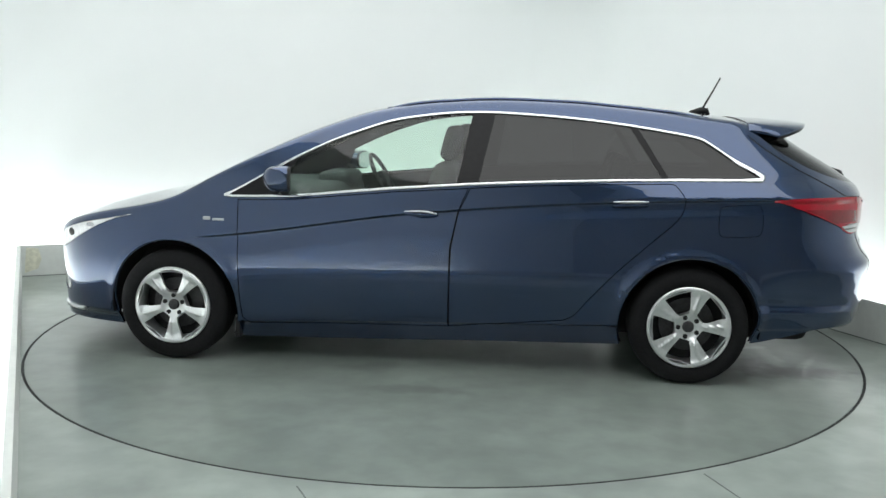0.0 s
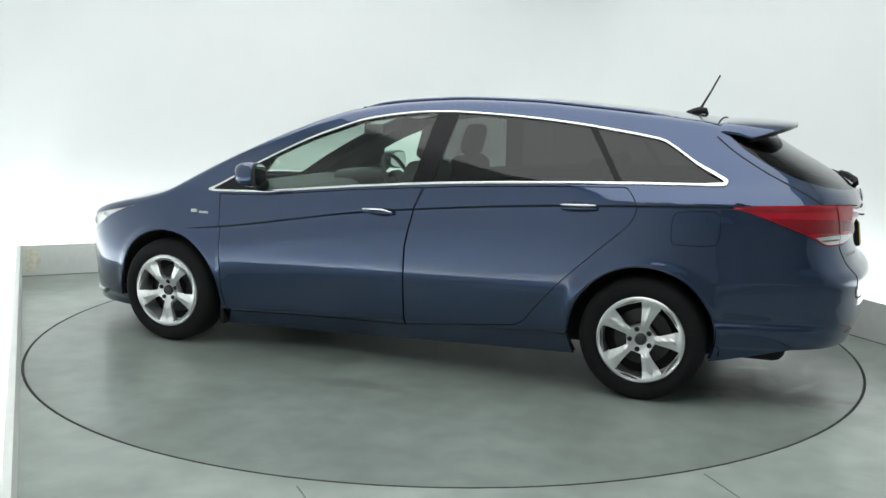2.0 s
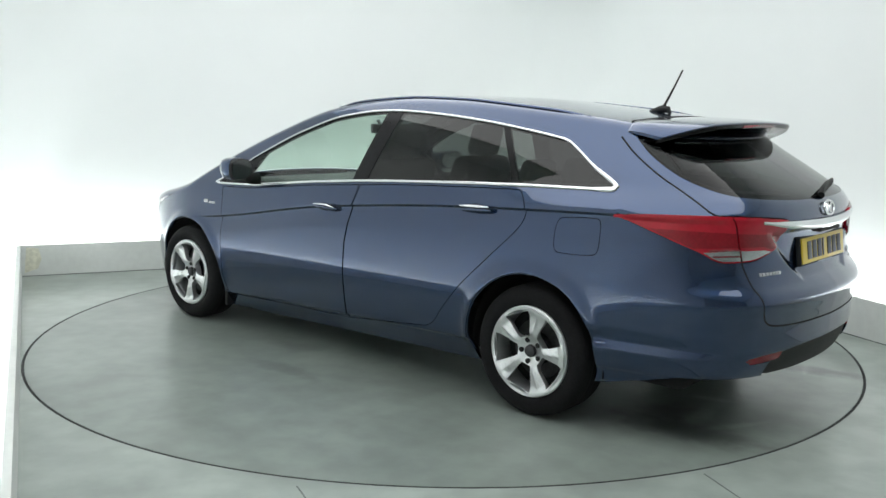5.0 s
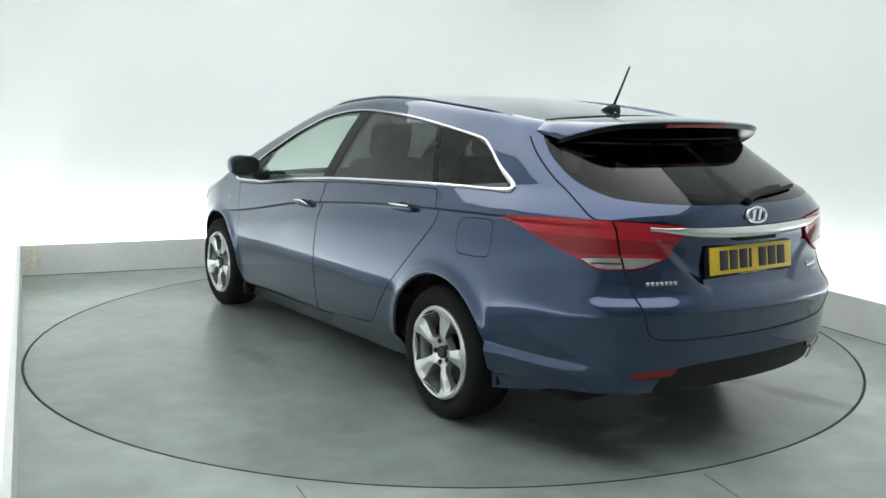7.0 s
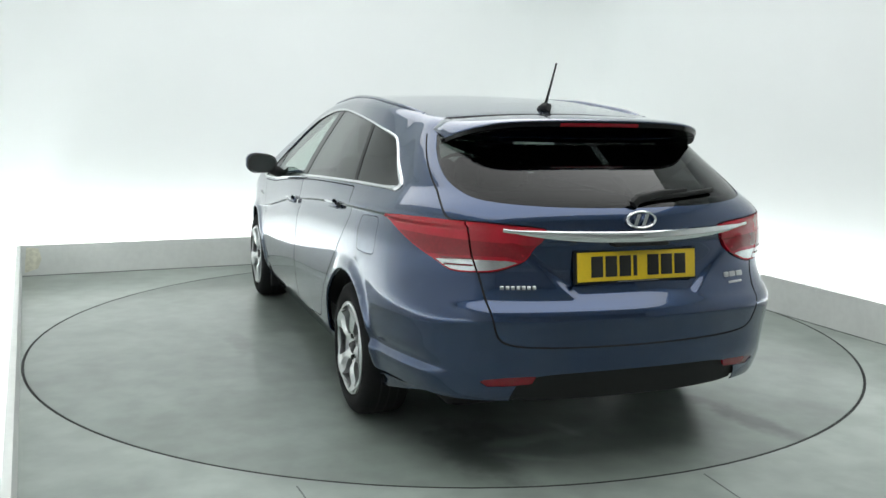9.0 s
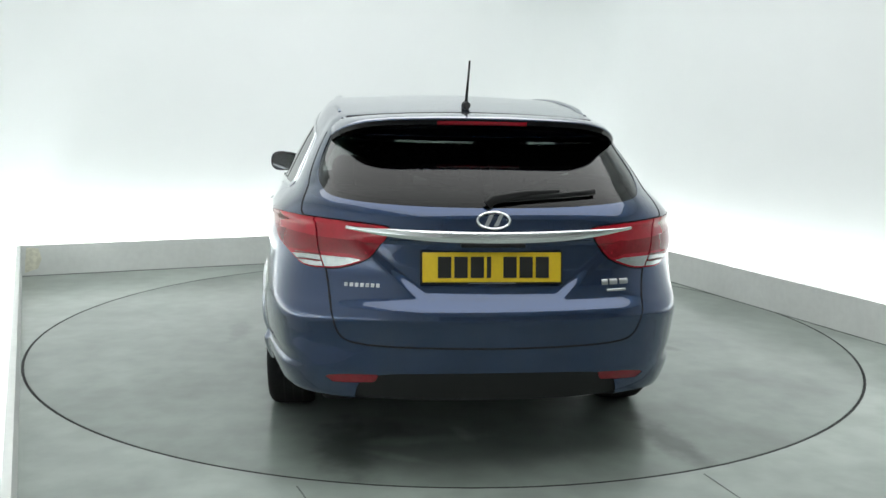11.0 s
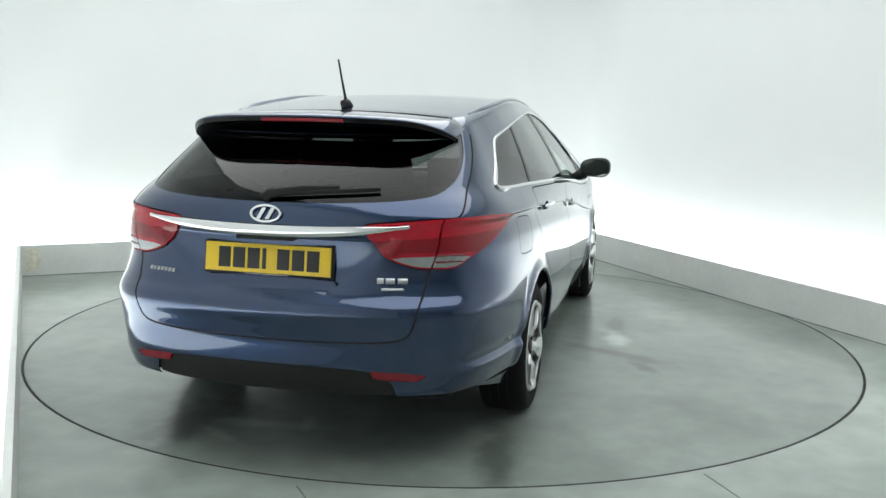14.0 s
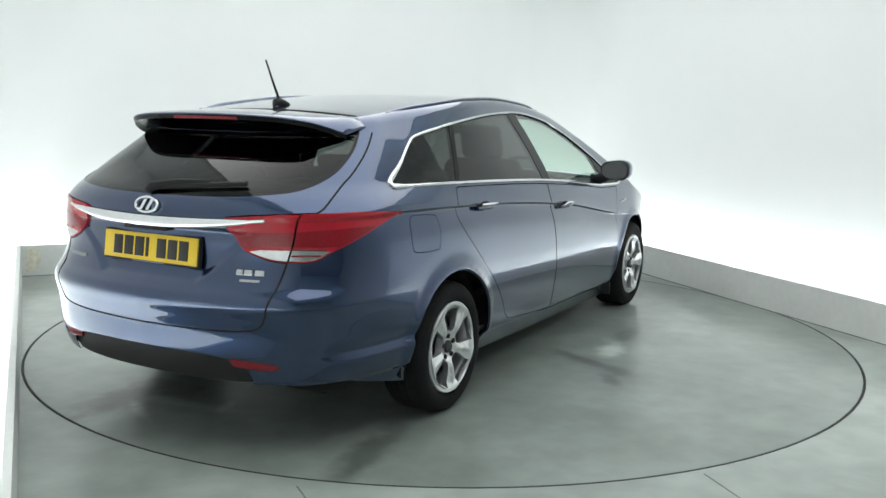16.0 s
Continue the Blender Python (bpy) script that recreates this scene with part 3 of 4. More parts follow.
REAR_DOOR = SX([(-0.238, 0.992)] + [(x, float(z_belt(x)) - 0.016) for x in (-0.45, -0.73, -1.0, -1.262)]
               + rounded([(-1.285, 1.035), (-1.325, 0.985), (-1.336, 0.935), (-1.302, 0.859), (-1.159, 0.725), (-0.993, 0.569), (-0.86, 0.42), (-0.80, 0.345), (-0.74, 0.312)], 4, False) + [(-0.45, 0.283)] + B_GAP[:-1])
FLAP = rounded(SX([(-1.512, 0.925), (-1.56, 0.938), (-1.67, 0.945), (-1.712, 0.935), (-1.724, 0.87), (-1.715, 0.80), (-1.67, 0.783), (-1.56, 0.780), (-1.51, 0.79), (-1.502, 0.86)]), 3)
LAMP = rounded([(4.665, 0.969), (4.9, 0.984), (5.19, 0.985), (5.441, 0.970), (5.5, 0.953), (5.475, 0.9), (5.43, 0.842), (5.33, 0.803), (5.248, 0.795), (5.145, 0.797), (5.056, 0.838), (4.86, 0.905), (4.74, 0.944)], 3)
TG_EDGE = [(4.80, 1.288), (4.849, 1.212), (4.938, 1.108), (5.086, 1.0), (5.19, 0.955), (5.255, 0.80), (5.305, 0.609), (5.335, 0.55), (5.40, 0.53), (5.55, 0.522), (S_END, 0.519)]
TG_LINE = rounded(TG_EDGE, 4, False)
_top = [(s, float(z_top(np.array(s)) - R_EDGE) - 0.002) for s in np.linspace(S_END, 4.84, 12)]
TAILGATE = TG_LINE + _top
LAMP_SPLIT_OUT = [(4.0, 0.6), (5.29, 0.6), (5.256, 0.80), (5.196, 0.955), (5.176, 1.1), (4.0, 1.1)]
GLASS_EDGE = [(4.915, 1.285), (4.945, 1.21), (5.02, 1.128), (5.14, 1.075), (5.293, 1.052), (5.574, 1.038), (S_END, 1.034)]
REAR_GLASS = rounded(GLASS_EDGE, 5, False) + [(s, float(z_top(np.array(s)) - R_EDGE) - 0.003) for s in np.linspace(S_END, 4.95, 10)]
HEADLAMP = rounded(SX([(1.62, 0.797), (1.78, 0.767), (1.95, 0.733), (2.09, 0.690), (2.19, 0.640), (2.245, 0.585), (2.22, 0.545), (2.12, 0.580), (2.0, 0.642), (1.88, 0.705), (1.74, 0.762)]), 3)
FOGLAMP = rounded(SX([(2.10, 0.36), (2.18, 0.42), (2.235, 0.47), (2.245, 0.40), (2.22, 0.33), (2.14, 0.31)]), 3)
VALANCE = rounded([(5.36, 0.312), (5.385, 0.372), (5.445, 0.405), (5.53, 0.418), (5.70, 0.424)], 4, False) + [(S_END, 0.426), (S_END, 0.302), (5.60, 0.300), (5.42, 0.302)]
REFLECTOR = [(5.245, 0.388), (5.262, 0.397), (5.34, 0.4075), (5.455, 0.413), (5.465, 0.409), (5.45, 0.383), (5.44, 0.379), (5.34, 0.372), (5.275, 0.369)]


CLEAR_ABOVE = [(3.5, 2), (3.5, 0.78), (5.06, 0.79), (5.08, 0.838), (5.2, 0.846), (5.36, 0.844), (5.42, 0.834), (5.6, 0.80), (7, 2)]


def arch(hx, r=ARCH_R):
    s0 = s_at_x(hx, 0.5)
    k = np.linspace(0, 2 * math.pi, 60, endpoint=False)
    return [(s0 + r * math.cos(a), HUB_Z + r * math.sin(a)) for a in k]


def style_lines(x0, x1):
    """Mesh rows that follow the body's creases between two places along it."""
    out = []
    xs = np.arange(x1, x0, 0.03)
    for curve, offs in ((z_crease, (-0.10, -0.07, -0.045, -0.028, -0.016, -0.0085, -0.005, -0.002, 0.002, 0.005, 0.0085, 0.03)), (z_sillcrease, (-0.015, -0.009, -0.005, 0.001))):
        for o in offs:
            out.append(SX([(float(x), float(curve(x)) + o) for x in xs if curve is z_crease or abs(x) < 0.98]))
    return out


_ss = np.linspace(0, S_END, 180)
OUTLINE = [(float(s), float(z)) for s, z in zip(_ss, z_bottom(_ss))] + [(float(s), float(z_top(np.array(s)) - R_EDGE)) for s in _ss[::-1]]
BUMPER_CUT = [(4.25, 0.05), (4.25, 0.50), (4.60, 0.60), (4.90, 0.70), (5.10, 0.765), (5.24, 0.775)] + [(s, z) for s, z in TG_LINE if z < 0.77] + [(S_END + 0.01, 0.519), (S_END + 0.01, 0.10)]

car_root = tagged(new("estate_car"), "dark metallic blue estate car standing on the turntable", "car")


def cup(s0, z0, a, b):
    return [(s0 + a * math.cos(t), z0 + b * math.sin(t)) for t in np.linspace(0, 2 * math.pi, 28, endpoint=False)]


HANDLES = ((s_at_x(0.015, 0.858), 0.858, 0.084), (s_at_x(-1.06, 0.942), 0.942, 0.088))


def top_grid(side, n=300):
    """Rows of the turned-over roof edge and of the hood, screen and roof up to the middle line."""
    ss = np.linspace(0, S_END, n)
    z0 = z_top(ss) - R_EDGE
    p0, n0 = skin(ss, z0, side), skin_normal(ss, z0, side)
    th0 = np.arcsin(np.clip(n0[:, 2], -0.2, 0.85))
    out = n0 * np.array([1, 1, 0])
    out = out / np.maximum(np.linalg.norm(out, axis=1, keepdims=True), 1e-6)
    rr = R_EDGE / (1 - np.sin(th0))
    rows = []
    for k in range(8):
        th = th0 + (radians(84) - th0) * k / 7
        q = p0 + out * (rr * (np.cos(th) - np.cos(th0)))[:, None]
        q[:, 2] += rr * (np.sin(th) - np.sin(th0))
        rows.append(q)
    e = rows[-1]
    for k in range(1, 15):
        f = 1 - k / 14
        q = e * np.array([1, f, 1])
        q[:, 2] = e[:, 2] + crown_x(e[:, 0]) * (1 - f * f) * np.clip(np.abs(e[:, 1]) / 0.5, 0, 1)
        rows.append(q)
    g = np.array(rows)
    du, dv = np.gradient(g, axis=1), np.gradient(g, axis=0)
    nn = np.cross(du, dv) * side
    nn = nn / np.maximum(np.linalg.norm(nn, axis=2, keepdims=True), 1e-9)
    nn[0] = n0
    nn[-1, :, 1] = 0
    bad = nn[:, :, 2] < -0.3
    nn[bad] *= -1
    return g, nn


def grid_part(name, grids, mask, material, parent, label="", rim=0.0, lift=0.0):
    sheets = []
    for side, (g, nn) in zip((1, -1), grids):
        r, c = g.shape[:2]
        tri = []
        for i in range(r - 1):
            for j in range(c - 1):
                if mask(g[i:i + 2, j:j + 2].mean((0, 1)), (i + 0.5, j + 0.5)):
                    a, b, d, e = i * c + j, i * c + j + 1, (i + 1) * c + j + 1, (i + 1) * c + j
                    tri += [(a, b, d), (a, d, e)]
        tri = np.array(tri)
        used, inv = np.unique(tri, return_inverse=True)
        tri = inv.reshape(-1, 3)
        sheets.append(((g + nn * lift).reshape(-1, 3)[used], nn.reshape(-1, 3)[used], tri if side == 1 else tri[:, ::-1], rim))
    return build_sheet(name, sheets, material, parent, label)


def surface_tube(bm, pts, radius, side, lift, flat=1.0):
    """A bar lying on the skin along points in (place, height)."""
    a = np.array(pts, float)
    q = skin(a[:, 0], a[:, 1], side, np.full(len(a), lift))
    n = skin_normal(a[:, 0], a[:, 1], side)
    rings = []
    for i in range(len(q)):
        d = q[min(i + 1, len(q) - 1)] - q[max(i - 1, 0)]
        d = d / max(np.linalg.norm(d), 1e-9)
        w = np.cross(d, n[i])
        w = w / max(np.linalg.norm(w), 1e-9)
        r = radius[i] if hasattr(radius, "__len__") else radius
        rings.append([bm.verts.new(q[i] + r * (math.cos(t) * w + math.sin(t) * flat * n[i])) for t in np.linspace(0, 2 * math.pi, 8, endpoint=False)])
    for r, s in zip(rings, rings[1:]):
        for k in range(8):
            bm.faces.new((r[k], r[(k + 1) % 8], s[(k + 1) % 8], s[k]))
    bm.faces.new(rings[0][::-1])
    bm.faces.new(rings[-1])
    bmesh.ops.recalc_face_normals(bm, faces=bm.faces)


def dense(pts, step=0.02):
    a = np.array(pts, float)
    d = np.concatenate([[0], np.cumsum(np.hypot(*np.diff(a, axis=0).T))])
    t = np.linspace(0, d[-1], max(2, int(d[-1] / step)))
    return [(float(np.interp(k, d, a[:, 0])), float(np.interp(k, d, a[:, 1]))) for k in t]


def build_body():
    grids = [top_grid(1), top_grid(-1)]
    holes = [WINDOW, FRONT_DOOR, REAR_DOOR, FLAP, LAMP, TAILGATE, HEADLAMP, FOGLAMP, arch(HUB_X), arch(-HUB_X), BUMPER_CUT]
    panel("body_shell", OUTLINE, holes, M_PAINT, car_root, "glossy dark blue metallic body sides", sides=(1, -1), step=0.026, fine=0.013, lines=style_lines(1.9, -1.78))
    panel("rear_bumper", BUMPER_CUT, [arch(-HUB_X), VALANCE, REFLECTOR, LAMP] + [[(4.2, 0.0)] + [(float(s), float(z)) for s, z in zip(_ss, z_bottom(_ss)) if s > 4.2] + [(S_END + 0.05, 0.313), (S_END + 0.05, 0.0)]],
          M_PAINT, car_root, "body-coloured rear bumper", sides=(1, -1), rim=0.004, step=0.015, fine=0.012)
    panel("rear_valance", VALANCE, [REFLECTOR], M_BLACK, car_root, "black plastic lower bumper trim", sides=(1, -1), lift=-0.012)
    for side in (1, -1):
        panel("reflector", REFLECTOR, [], M_MIDRED, car_root, "red rear reflector", sides=(side,), lift=-0.003, rim=0.02)
    # inner layer that closes the gaps behind the panels
    panel("inner_shell", OUTLINE, [WINDOW, arch(HUB_X, ARCH_R - 0.004), arch(-HUB_X, ARCH_R - 0.004), REAR_GLASS], M_INNER, car_root, "dark inner structure behind the panels",
          sides=(1, -1), lift=-0.022, rim=0, step=0.06, fine=0.03)
    # hood, screen, roof
    hood = grid_part("hood", grids, lambda q, k: q[0] > 1.385, M_PAINT, car_root, "dark blue hood", rim=0.01)
    grid_part("roof", grids, lambda q, k: q[0] <= 1.375 and not (0.44 < q[0] and k[0] > 9), M_PAINT, car_root, "dark blue roof and screen pillars")
    grid_part("windscreen", grids, lambda q, k: 0.44 < q[0] < 1.36 and k[0] > 9, G_CLEAR, car_root, "green-tinted windscreen")
    grid_part("headlining", grids, lambda q, k: q[0] < 0.40 and k[0] > 4, M_LINING, car_root, "pale cloth headlining", lift=-0.035)
    return hood


def build_side(side):
    door_f = panel("front_door", shrink(FRONT_DOOR, 0.0045), [cup(HANDLES[0][0], HANDLES[0][1] - 0.008, 0.062, 0.024)], M_PAINT, car_root, "dark blue front door", sides=(side,), lines=style_lines(1.05, -0.2))
    door_r = panel("rear_door", shrink(REAR_DOOR, 0.0045), [cup(HANDLES[1][0], HANDLES[1][1] - 0.008, 0.062, 0.024)], M_PAINT, car_root, "dark blue rear door", sides=(side,), lines=style_lines(-0.1, -1.35))
    for door, (hs, hz, hl) in ((door_f, HANDLES[0]), (door_r, HANDLES[1])):
        c = cup(hs, hz - 0.008, 0.063, 0.025)

        def dish(s, z, hs=hs, hz=hz):
            r = ((s - hs) / 0.063) ** 2 + ((z - hz + 0.008) / 0.025) ** 2
            return -0.028 * np.clip(1 - r, 0, 1) ** 0.6 - 0.001
        panel("handle_recess", c, [], M_PAINT, door, "shaded hollow behind the handle", sides=(side,), lift=dish, rim=0, step=0.008, fine=0.006)
        bm = bmesh.new()
        line = dense([(hs - hl, hz - 0.004), (hs + hl, hz + 0.004)], 0.012)
        n = len(line)
        prof = [0.013 * (1 - 0.55 * abs(2 * i / (n - 1) - 1) ** 3) for i in range(n)]
        surface_tube(bm, line, prof, side, 0.020, 0.7)
        part("handle", bm, M_PAINT, door, "body-coloured door handle")
        bm = bmesh.new()
        surface_tube(bm, [(s, z + 0.006) for s, z in line], [r * 0.45 for r in prof], side, 0.029, 0.7)
        part("handle_strip", bm, M_CHROME, door, "bright chrome strip along the handle")
    panel("fuel_flap", shrink(FLAP, 0.003), [], M_PAINT, car_root, "square fuel filler flap", sides=(side,), step=0.03, lines=style_lines(-1.4, -1.8))

    # side windows
    w = shrink(WINDOW, 0.011)
    zlo, zhi = 0.85, 1.45

    def between(xa, xb):
        """The window outline between two slanted lines, each given by its x at the belt and at the top."""
        a = [(s_at_x(xa[0], 1.0), 1.0), (s_at_x(xa[1], 1.36), 1.36)] if xa else None
        b = [(s_at_x(xb[0], 1.0), 1.0), (s_at_x(xb[1], 1.36), 1.36)] if xb else None

        def ext(l, z):
            return (l[0][0] + (l[1][0] - l[0][0]) * (z - l[0][1]) / (l[1][1] - l[0][1]), z)
        left = [ext(a, zlo), ext(a, zhi)] if a else [(1.0, zlo), (1.0, zhi)]
        right = [ext(b, zlo), ext(b, zhi)] if b else [(S_END, zlo), (S_END, zhi)]
        return [left[0], right[0], right[1], left[1]]

    def clip(strip):
        """Cut the window outline with a four-sided strip."""
        poly = list(w)
        for i in range(4):
            p0, p1 = np.array(strip[i]), np.array(strip[(i + 1) % 4])
            out = []
            for k in range(len(poly)):
                u, v = np.array(poly[k]), np.array(poly[(k + 1) % len(poly)])
                du = np.cross(p1 - p0, u - p0)
                dv = np.cross(p1 - p0, v - p0)
                if du >= 0:
                    out.append(tuple(u))
                if (du >= 0) != (dv >= 0):
                    out.append(tuple(u + (v - u) * du / (du - dv)))
            poly = out
        return poly
    sail = clip(between(None, (0.80, 0.62)))
    pane_f = clip(between((0.77, 0.59), (-0.165, -0.225)))
    pane_r = clip(between((-0.275, -0.345), (-1.262, -1.03)))
    pane_q = clip(between((-1.297, -1.065), None))
    panel("window", pane_f, [], G_CLEAR, door_f, "green-tinted front door window", sides=(side,), lift=-0.004, rim=0)
    panel("window", pane_r, [], G_DARK, door_r, "dark tinted rear door window", sides=(side,), lift=-0.004, rim=0)
    panel("quarter_window", pane_q, [], G_DARK, car_root, "dark tinted rear quarter window", sides=(side,), lift=-0.004, rim=0)
    panel("window_surround", WINDOW, [pane_f, pane_r, pane_q], M_GLOSSBLACK, car_root, "gloss black pillar trim between the windows", sides=(side,), lift=-0.002, rim=0.02, fine=0.01)
    edge = shrink(WINDOW, 0.004)
    bm = bmesh.new()
    loop = dense(edge + edge[:1], 0.014)
    surface_tube(bm, loop, [0.0066 + 0.0015 * float(z < float(z_belt(np.interp(s, ARC, PATH[:, 0]))) + 0.02) + 0.005 * float(sstep((s - 4.5) / 0.12)) for s, z in loop], side, 0.002, 0.75)
    part("window_trim", bm, M_CHROME, car_root, "bright chrome window surround")

    # rear lamp, its outer part on the body
    outer_cut = [(5.282, 0.6), (5.248, 0.80), (5.188, 0.955), (5.168, 1.1), (6.2, 1.1), (6.2, 0.6)]
    clear_zone = [(4.9, 0.70), (4.9, 0.78), (5.05, 0.846), (5.2, 0.852), (5.36, 0.850), (5.40, 0.838), (5.45, 0.835), (5.6, 0.70)]

    def dome(s, z):
        return 0.004 + 0.006 * sstep((z - 0.80) / 0.05) * sstep((0.985 - z) / 0.03)
    lamp = panel("tail_lamp", shrink(LAMP, 0.002), [outer_cut], M_RED, car_root, "red wraparound tail lamp", sides=(side,), lift=dome, rim=0.03, step=0.02, fine=0.01)
    panel("reversing_lens", shrink(LAMP, 0.008), [outer_cut, CLEAR_ABOVE], M_CLEAR, lamp, "clear lower lens", sides=(side,), lift=lambda s, z: dome(s, z) + 0.002, rim=0.004, step=0.02, fine=0.01)
    # dark bezel between the red and the clear lens
    for z in (0.848, 0.823):
        bm = bmesh.new()
        surface_tube(bm, dense([(5.10 + 2.0 * (0.848 - z) * 0.4, z - 0.002), (5.17, z), (5.236, z)], 0.012), 0.003, side, 0.0135, 0.6)
        part("lens_border", bm, M_DARKRED, lamp, "dark border across the clear lens")
    core = shrink(LAMP, 0.007)
    upper = [(4.0, 0.922), (4.95, 0.922), (5.15, 0.918), (5.45, 0.905), (6.2, 0.90), (6.2, 1.2), (4.0, 1.2)]
    panel("lamp_core", core, [outer_cut, upper, shrink(clear_zone, -0.008)], M_MIDRED, lamp, "darker inner red of the lamp", sides=(side,), lift=lambda s, z: dome(s, z) + 0.0012, rim=0, step=0.02, fine=0.01)
    lampi = panel("tailgate_lamp", shrink(LAMP, 0.002), [LAMP_SPLIT_OUT], M_RED, car_root, "red inner tail lamp on the tailgate", sides=(side,), lift=dome, rim=0.03, step=0.02, fine=0.01)
    panel("reversing_lens", shrink(LAMP, 0.008), [LAMP_SPLIT_OUT, CLEAR_ABOVE], M_CLEAR, lampi, "clear lower lens", sides=(side,), lift=lambda s, z: dome(s, z) + 0.002, rim=0.004, step=0.02, fine=0.01)

    panel("lamp_core", core, [LAMP_SPLIT_OUT, upper, shrink(clear_zone, -0.008)], M_MIDRED, lampi, "darker inner red of the lamp", sides=(side,), lift=lambda s, z: dome(s, z) + 0.0012, rim=0, step=0.02, fine=0.01)

    # front lamps
    hl = panel("headlamp", shrink(HEADLAMP, 0.003), [], M_HEAD, car_root, "clear headlamp", sides=(side,), lift=0.002, rim=0.03, step=0.02, fine=0.012)
    panel("lamp_bezel", cup(s_at_x(2.06, 0.66), 0.664, 0.034, 0.022), [], M_GLOSSBLACK, hl, "dark ring in the headlamp", sides=(side,), lift=0.004, rim=0.002, step=0.012, fine=0.008)
    panel("lamp_bezel", cup(s_at_x(1.90, 0.725), 0.722, 0.030, 0.012), [], M_CLEAR, hl, "bright inner lens of the headlamp", sides=(side,), lift=0.004, rim=0.002, step=0.012, fine=0.008)
    panel("fog_lamp", shrink(FOGLAMP, 0.003), [], M_HEAD, car_root, "clear fog lamp in the front bumper", sides=(side,), lift=-0.004, rim=0.03, step=0.02, fine=0.012)

    bm = bmesh.new()
    surface_tube(bm, dense([(0.02, 0.205), (0.5, 0.205), (0.86, 0.225)], 0.03), 0.012, side, 0.004, 0.9)
    part("front_lip", bm, M_BADGE, car_root, "pale lip along the front bumper")

    # wheel arch liners and lips
    for hx in (HUB_X, -HUB_X):
        bm = bmesh.new()
        rows = []
        for y in (0.835, 0.78, 0.58):
            rows.append([bm.verts.new((hx + (ARCH_R + 0.001) * math.cos(t), side * y, HUB_Z + (ARCH_R + 0.001) * math.sin(t))) for t in np.linspace(radians(-10), radians(190), 40)])
        for a, b in zip(rows, rows[1:]):
            for i in range(len(a) - 1):
                bm.faces.new((a[i], a[i + 1], b[i + 1], b[i]))
        bm.faces.new(rows[-1])
        part("arch_liner", bm, M_INNER, car_root, "black wheel arch liner")
        bm = bmesh.new()
        s0 = s_at_x(hx, 0.5)
        lip = [(s0 + (ARCH_R - 0.004) * math.cos(t), HUB_Z + (ARCH_R - 0.004) * math.sin(t)) for t in np.linspace(radians(-11), radians(191), 60)]
        surface_tube(bm, lip, 0.005, side, -0.010, 1.6)
        part("arch_lip", bm, M_PAINT, car_root, "rolled edge of the wheel arch")
        if hx < 0:
            continue
        # flap behind the wheel
        xm = hx - 0.352 if hx > 0 else hx - 0.345
        bm = bmesh.new()
        box(bm, (xm - 0.012, side * 0.70 - 0.14 * (side < 0), 0.13 if hx > 0 else 0.20), (xm + 0.012, side * 0.70 + 0.14 * (side > 0), 0.24 if hx > 0 else 0.33), bevel=0.005)
        part("mud_flap", bm, M_BLACK, car_root)

    # fender badge in plain bars
    for s0, s1, zz, r in ((1.66, 1.70, 0.792, 0.010), (1.712, 1.775, 0.786, 0.007)):
        bm = bmesh.new()
        surface_tube(bm, dense([(s0, zz), (s1, zz)], 0.01), r, side, 0.001, 0.3)
        part("fender_badge", bm, M_BADGE, car_root, "small silver badge")


def roof_z(x, y):
    """The roof's height at a place."""
    s = np.array(s_at_x(x, float(z_top_x(x)) - R_EDGE))
    zt = float(z_top(s))
    y0 = float(skin(s, zt - R_EDGE)[1])
    ye = y0 - 0.055
    a = abs(y)
    if a < ye:
        return zt - 0.001 + float(crown_x(x)) * (1 - (a / ye) ** 2)
    return zt - 0.001 - R_EDGE * min(1.0, (a - ye) / (y0 - ye)) ** 2


